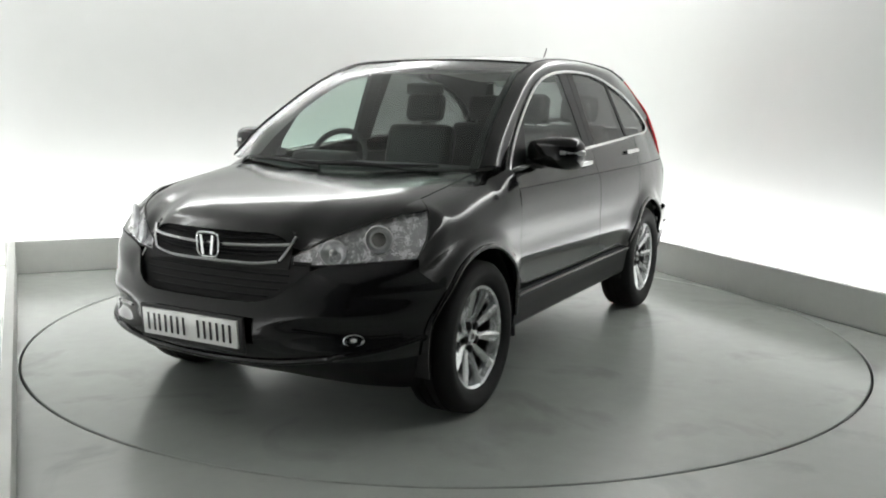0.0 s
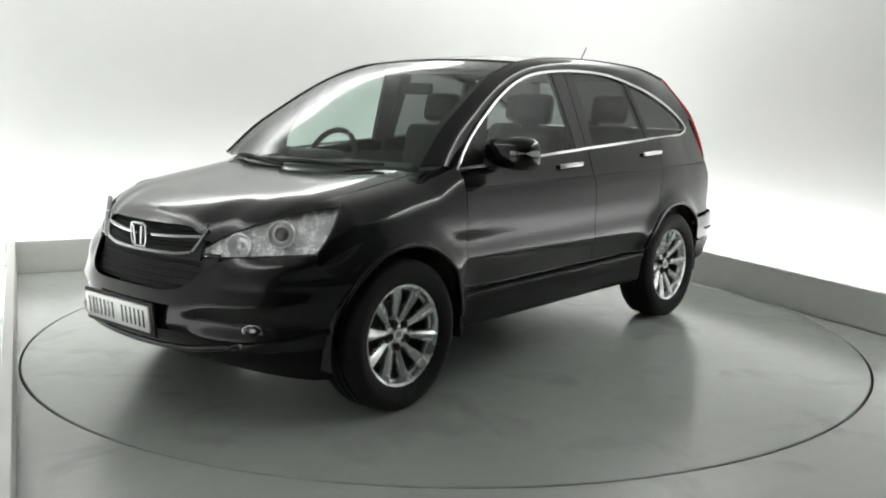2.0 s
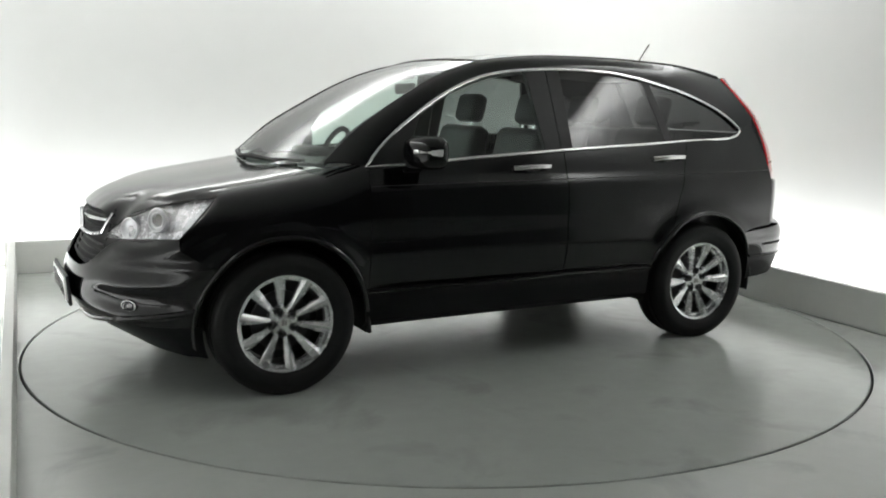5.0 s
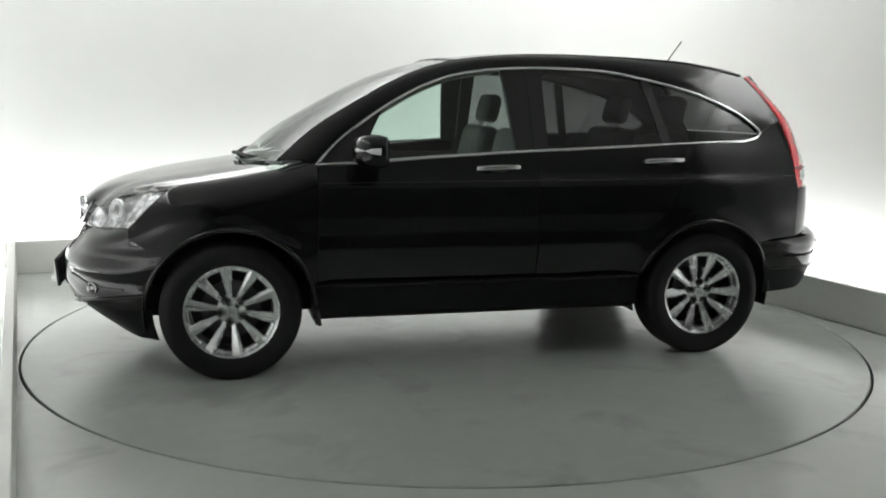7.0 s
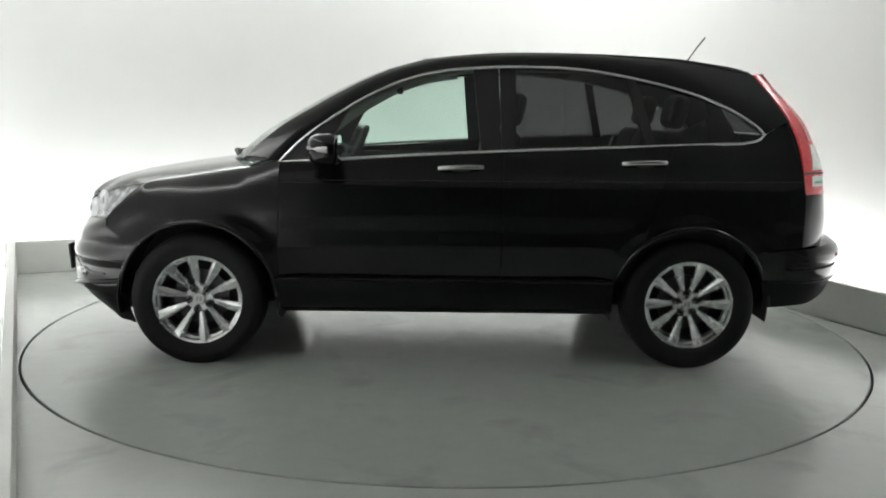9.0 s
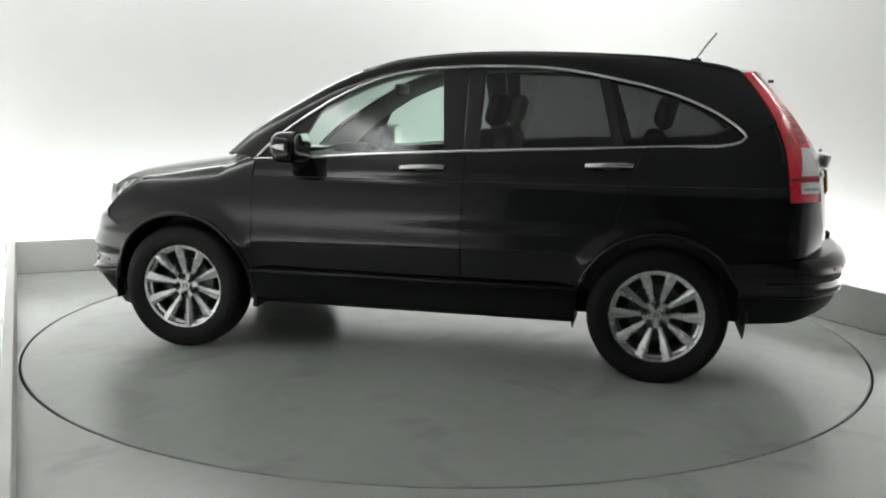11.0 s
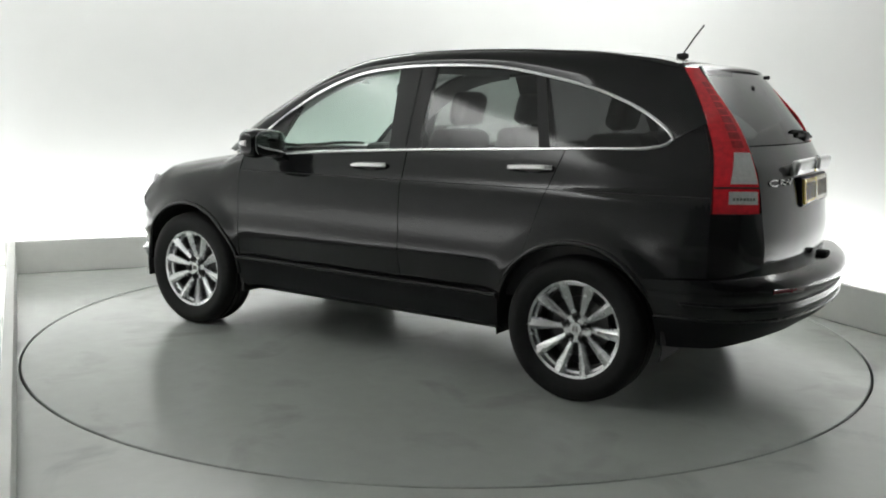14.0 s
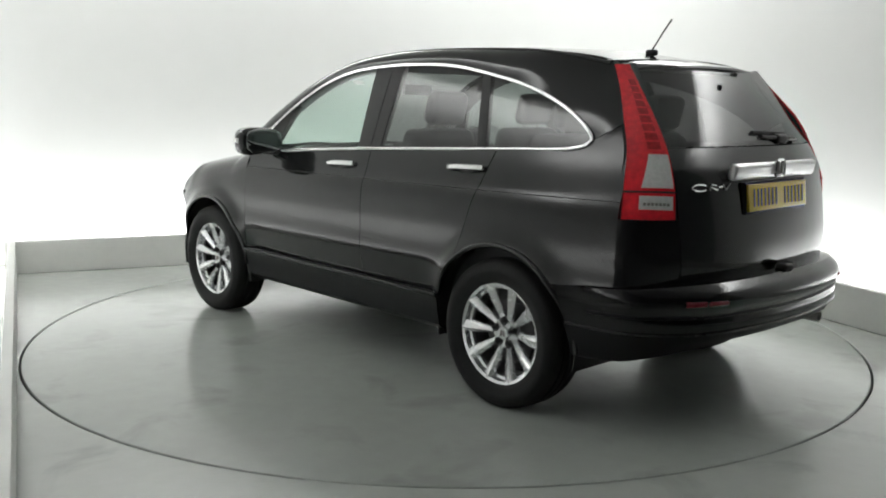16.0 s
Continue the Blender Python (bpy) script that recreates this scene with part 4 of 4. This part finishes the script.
def build_tail_lamp(car, sg):
    out = [(1.645, 0.578, 1.572), (1.73, 0.645, 1.46), (1.798, 0.71, 1.35), (1.852, 0.752, 1.22), (1.872, 0.787, 1.10), (1.884, 0.817, 0.938)]
    inn = [(1.70, 0.545, 1.572), (1.82, 0.598, 1.44), (1.908, 0.632, 1.335), (1.975, 0.64, 1.214), (2.030, 0.661, 1.071), (2.044, 0.664, 0.934)]
    A, B = smooth_curve(out, 33), smooth_curve(inn, 33)
    def pt(i, w, lift=0.0):
        j = min(int(i), 31)
        a, b = A[j].lerp(A[j + 1], i - j), B[j].lerp(B[j + 1], i - j)
        p = a.lerp(b, w)
        n = Vector((0.72, 0.66, 0.15)).normalized()
        k = 0.014 * math.sin(math.pi * w) * (0.4 + 0.6 * i / 32)
        p = p + n * (k + lift)
        return (p.x, sg * p.y, p.z)
    rows = [[pt(i, w / 8, 0.006) for w in range(9)] for i in range(33)]
    lamp = skin("tail_lamp", rows, car, RED, "tall red tail lamp with clear lower lenses", thick=0.012)
    rows = [[pt(i, -0.05 + 1.10 * w / 8, -0.012) for w in range(9)] for i in range(33)]
    skin("lamp_housing", rows, lamp, BLACK, "black lamp housing", thick=0.02)
    for i0, i1, w0, w1, in0 in ((20.3, 26.4, 0.33, 0.97, 0.17), (27.8, 30.2, 0.30, 0.95, 0.0)):
        rows = []
        for v in range(9):
            i = i0 + (i1 - i0) * v / 8
            q = w0 + in0 * (1 - v / 8)
            rows.append([pt(i, q + (w1 - q) * w / 6, 0.009) for w in range(7)])
        lens = skin("clear_lens", rows, lamp, CLEARLENS, "clear lens", thick=0.008)
    # grey reflector facets behind the lower lens, dark cells in the red column
    for k in range(7):
        rows = [[pt(29.0 + 0.5 * v, 0.38 + 0.075 * k + 0.05 * w, 0.0105) for w in range(2)] for v in range(2)]
        skin("lens_facet", rows, lamp, DISC, thick=0.002)
    for k in range(9):
        i = 4 + 1.75 * k
        rows = [[pt(i + 1.35 * v / 2, 0.50 + 0.34 * w / 2, 0.0072) for w in range(3)] for v in range(3)]
        skin("lamp_cell", rows, lamp, RED_CELL, "dark red lamp cell", thick=0.002)
    p0 = [pt(27.1, w / 8, 0.007) for w in range(9)]
    part("lamp_seam", tube(p0, 0.004, 6), GAP, lamp)


def build_roof(car):
    ys = np.linspace(-1, 1, 33)
    ex = [(e[0], e[1], e[2]) for e in EDGE[5:12]]
    xs = [e[0] for e in ex]
    rows = []
    for x in np.linspace(-0.12, 1.60, 36):
        z = interp(x, xs, [e[2] for e in ex])
        hw = interp(x, xs, [e[1] for e in ex])
        rows.append([(x - 0.05 * (1 - u * u) * max(0, (0.3 - x) / 0.42), u * hw, z + 0.022 * (1 - abs(u) ** 2.2)) for u in ys])
    skin("roof", rows, car, smooth=60)
    # windscreen with a dark border
    P = smooth_curve(EDGE[:6], 20)
    def ws(o, k):
        rows = []
        for i, p in enumerate(P):
            q = i / 19
            rows.append([(p.x + o - (0.175 - 0.125 * q) * (1 - u * u), u * (p.y - 0.012) * k, p.z - 0.006 + (-0.030 + 0.050 * q) * (1 - u * u)) for u in np.linspace(-1, 1, 25)])
        return rows
    g = skin("windscreen", ws(0, 1), car, GLASS_W, "clear windscreen", thick=0.0, smooth=60)
    g.visible_shadow = False
    for sg in (-1, 1):
        rows = [[(p.x + 0.010 - (0.175 - 0.125 * i / 19) * (1 - u * u), sg * u * (p.y - 0.014), p.z - 0.012) for u in (1.0, 0.97, 0.945)] for i, p in enumerate(P)]
        skin("windscreen_border", rows, car, BLACK, thick=0.004)
    part("windscreen_label", rounded((-0.285, -0.475, 1.508), (0.004, 0.07, 0.045), 0.0015, Matrix.Rotation(radians(-58), 4, "Y"), 1), PLATE_W, car, "small white label inside the windscreen")
    # aerial
    foot = part("aerial", rounded((1.44, 0, 1.655), (0.062, 0.034, 0.030), 0.012), BLACK, car, "short black roof aerial")
    part("aerial_rod", tube([(1.44, 0, 1.664), (1.495, 0, 1.745), (1.545, 0, 1.81)], 0.0042, 6), BLACK, foot)


def build_cabin(car):
    bm = boxes(((0, 0, 0.36), (3.6, 1.18, 0.16)), ((0, 0, 0.36), (1.70, 1.60, 0.16)))
    part("underbody", bm, BLACK, car, "black underbody")
    part("engine_block_cover", boxes(((-1.4, 0, 0.62), (1.05, 1.0, 0.40))), BLACK, car)
    part("boot_floor", boxes(((1.45, 0, 0.70), (1.1, 1.04, 0.2))), DASH, car)
    for x in (AX_F, AX_R):
        part("axle", boxes(((x, 0, HUB), (0.09, 1.4, 0.09))), GAP, car)
    bm = rounded((-0.80, 0, 0.92), (0.42, 1.36, 0.30), 0.07)
    part("dashboard", bm, DASH, car, "dark grey dashboard")
    part("dash_hood", rounded((-0.74, 0.40, 1.07), (0.18, 0.36, 0.10), 0.04), DASH, car)
    ring = [(-0.60 + 0.07 * math.sin(2 * math.pi * k / 32), 0.41 + 0.19 * math.cos(2 * math.pi * k / 32), 1.062 + 0.165 * math.sin(2 * math.pi * k / 32)) for k in range(32)]
    w = part("steering_wheel", tube(ring, 0.017, 8, True), DASH, car, "black steering wheel")
    part("wheel_hub", rounded((-0.62, 0.41, 1.05), (0.06, 0.15, 0.11), 0.025), DASH, w)
    part("wheel_column", tube([(-0.62, 0.41, 1.04), (-0.78, 0.41, 0.98)], 0.035, 10), DASH, w)
    part("wheel_spoke", tube([(-0.605, 0.24, 1.067), (-0.605, 0.58, 1.067)], 0.014, 6), DASH, w)
    part("interior_mirror", rounded((-0.30, 0.0, 1.475), (0.035, 0.24, 0.065), 0.016), BLACK, car, "black interior mirror")
    def seat(x, y, back=1.28):
        s = part("seat", rounded((x - 0.02, y, 0.66), (0.52, 0.50, 0.16), 0.055), SEAT, car, "dark leather seat")
        tilt = Matrix.Rotation(radians(14), 4, "Y")
        part("backrest", rounded((x + 0.28, y, 0.97), (0.15, 0.48, 0.58), 0.06, tilt), SEAT, s)
        part("headrest", rounded((x + 0.385, y, 1.365), (0.10, 0.27, 0.19), 0.045, tilt), SEAT, s)
        for q in (-0.06, 0.06):
            part("headrest_post", tube([(x + 0.34, y + q, 1.22), (x + 0.37, y + q, 1.30)], 0.006, 6), CHROME, s)
    for y in (-0.37, 0.37):
        seat(-0.02, y)
        seat(0.90, y)
    part("bench_middle", rounded((1.17, 0, 0.97), (0.14, 0.30, 0.56), 0.05, Matrix.Rotation(radians(14), 4, "Y")), SEAT, car)
    part("console", rounded((-0.1, 0, 0.66), (0.7, 0.22, 0.22), 0.04), DASH, car)
    # headlining, pillar linings and inner door panels
    rows = [[(x, y, interp(x, [-0.1, 0.3, 0.8, 1.5], [1.565, 1.60, 1.605, 1.56])) for y in np.linspace(-0.54, 0.54, 9)] for x in np.linspace(-0.05, 1.55, 12)]
    part("headlining", sheet(rows), TRIMIN, car, "pale grey headlining", thick=0.008)
    for sg in (-1, 1):
        rows = [[(x, sg * (soft_side(x, min(z, 1.1)) - 0.09 - max(0, z - 1.1) * 0.3), z if k else 0.45) for x in np.linspace(-0.85, 1.6, 14)] for k, z in enumerate((0.45, 0.8, 1.06))]
        part("door_lining", sheet(rows), DASH, car, thick=0.01)


def build_car():
    car = new("car")
    car.empty_display_size = 0.3
    tagged(car, "glossy black five-door SUV standing on a turntable", "car")
    build_front(car)
    for sg in (-1, 1):
        build_side(car, sg)
        build_headlamp(car, sg)
        build_tail_lamp(car, sg)
    build_rear(car)
    build_roof(car)
    build_cabin(car)
    for sg in (-1, 1):
        build_wheel(car, AX_F, sg, 0.436)
        build_wheel(car, AX_R, sg, 0.0)
    return car


BRIGHT = material("bright_trim", (0.82, 0.82, 0.82), 0.22, 0.85, scale=25, vary=0.03)
SATIN = material("satin_chrome", (0.84, 0.84, 0.85), 0.36, 0.8, scale=25, vary=0.03, rough_vary=0.05)
# darker copy of the brake steel, with the shade inside the wheel in its colour
DISC_SHADED = material("shaded_brake_steel", (0.10, 0.10, 0.10), 0.4, 1.0, scale=20, vary=0.15)
LAMPRING = material("satin_lamp_reflector", (0.86, 0.86, 0.87), 0.30, 0.6, scale=50, vary=0.12, bump=0.0006)
LAMPIN = material("silver_lamp_interior", (0.78, 0.78, 0.79), 0.26, 0.5, scale=20, vary=0.45, rough_vary=0.1, bump=0.006)
RED_CELL = material("dark_red_lamp_cell", (0.60, 0.014, 0.022), 0.2, coat=1.0, scale=60, vary=0.35)
build_booth()
turntable = build_turntable()
car = build_car()

TURN = [(0.0, 62.02), (0.5, 60.0), (1.0, 56.95), (1.5, 53.4), (2.0, 49.85), (2.5, 46.3), (3.0, 42.7), (3.5, 39.05), (4.0, 35.4), (5.5, 25.1), (7.0, 14.88), (8.0, 8.1),
        (9.0, 1.35), (10.5, -8.9), (12.0, -19.15), (13.0, -25.95), (14.0, -32.75), (15.0, -39.6), (16.0, -46.45)]


def motions():
    walk(turntable, [(t, pose(0, 0, 0, 0, 0, a)) for t, a in TURN])
    walk(car, [(t, pose(0, 0, 0, 0, 0, a)) for t, a in TURN])


motions()
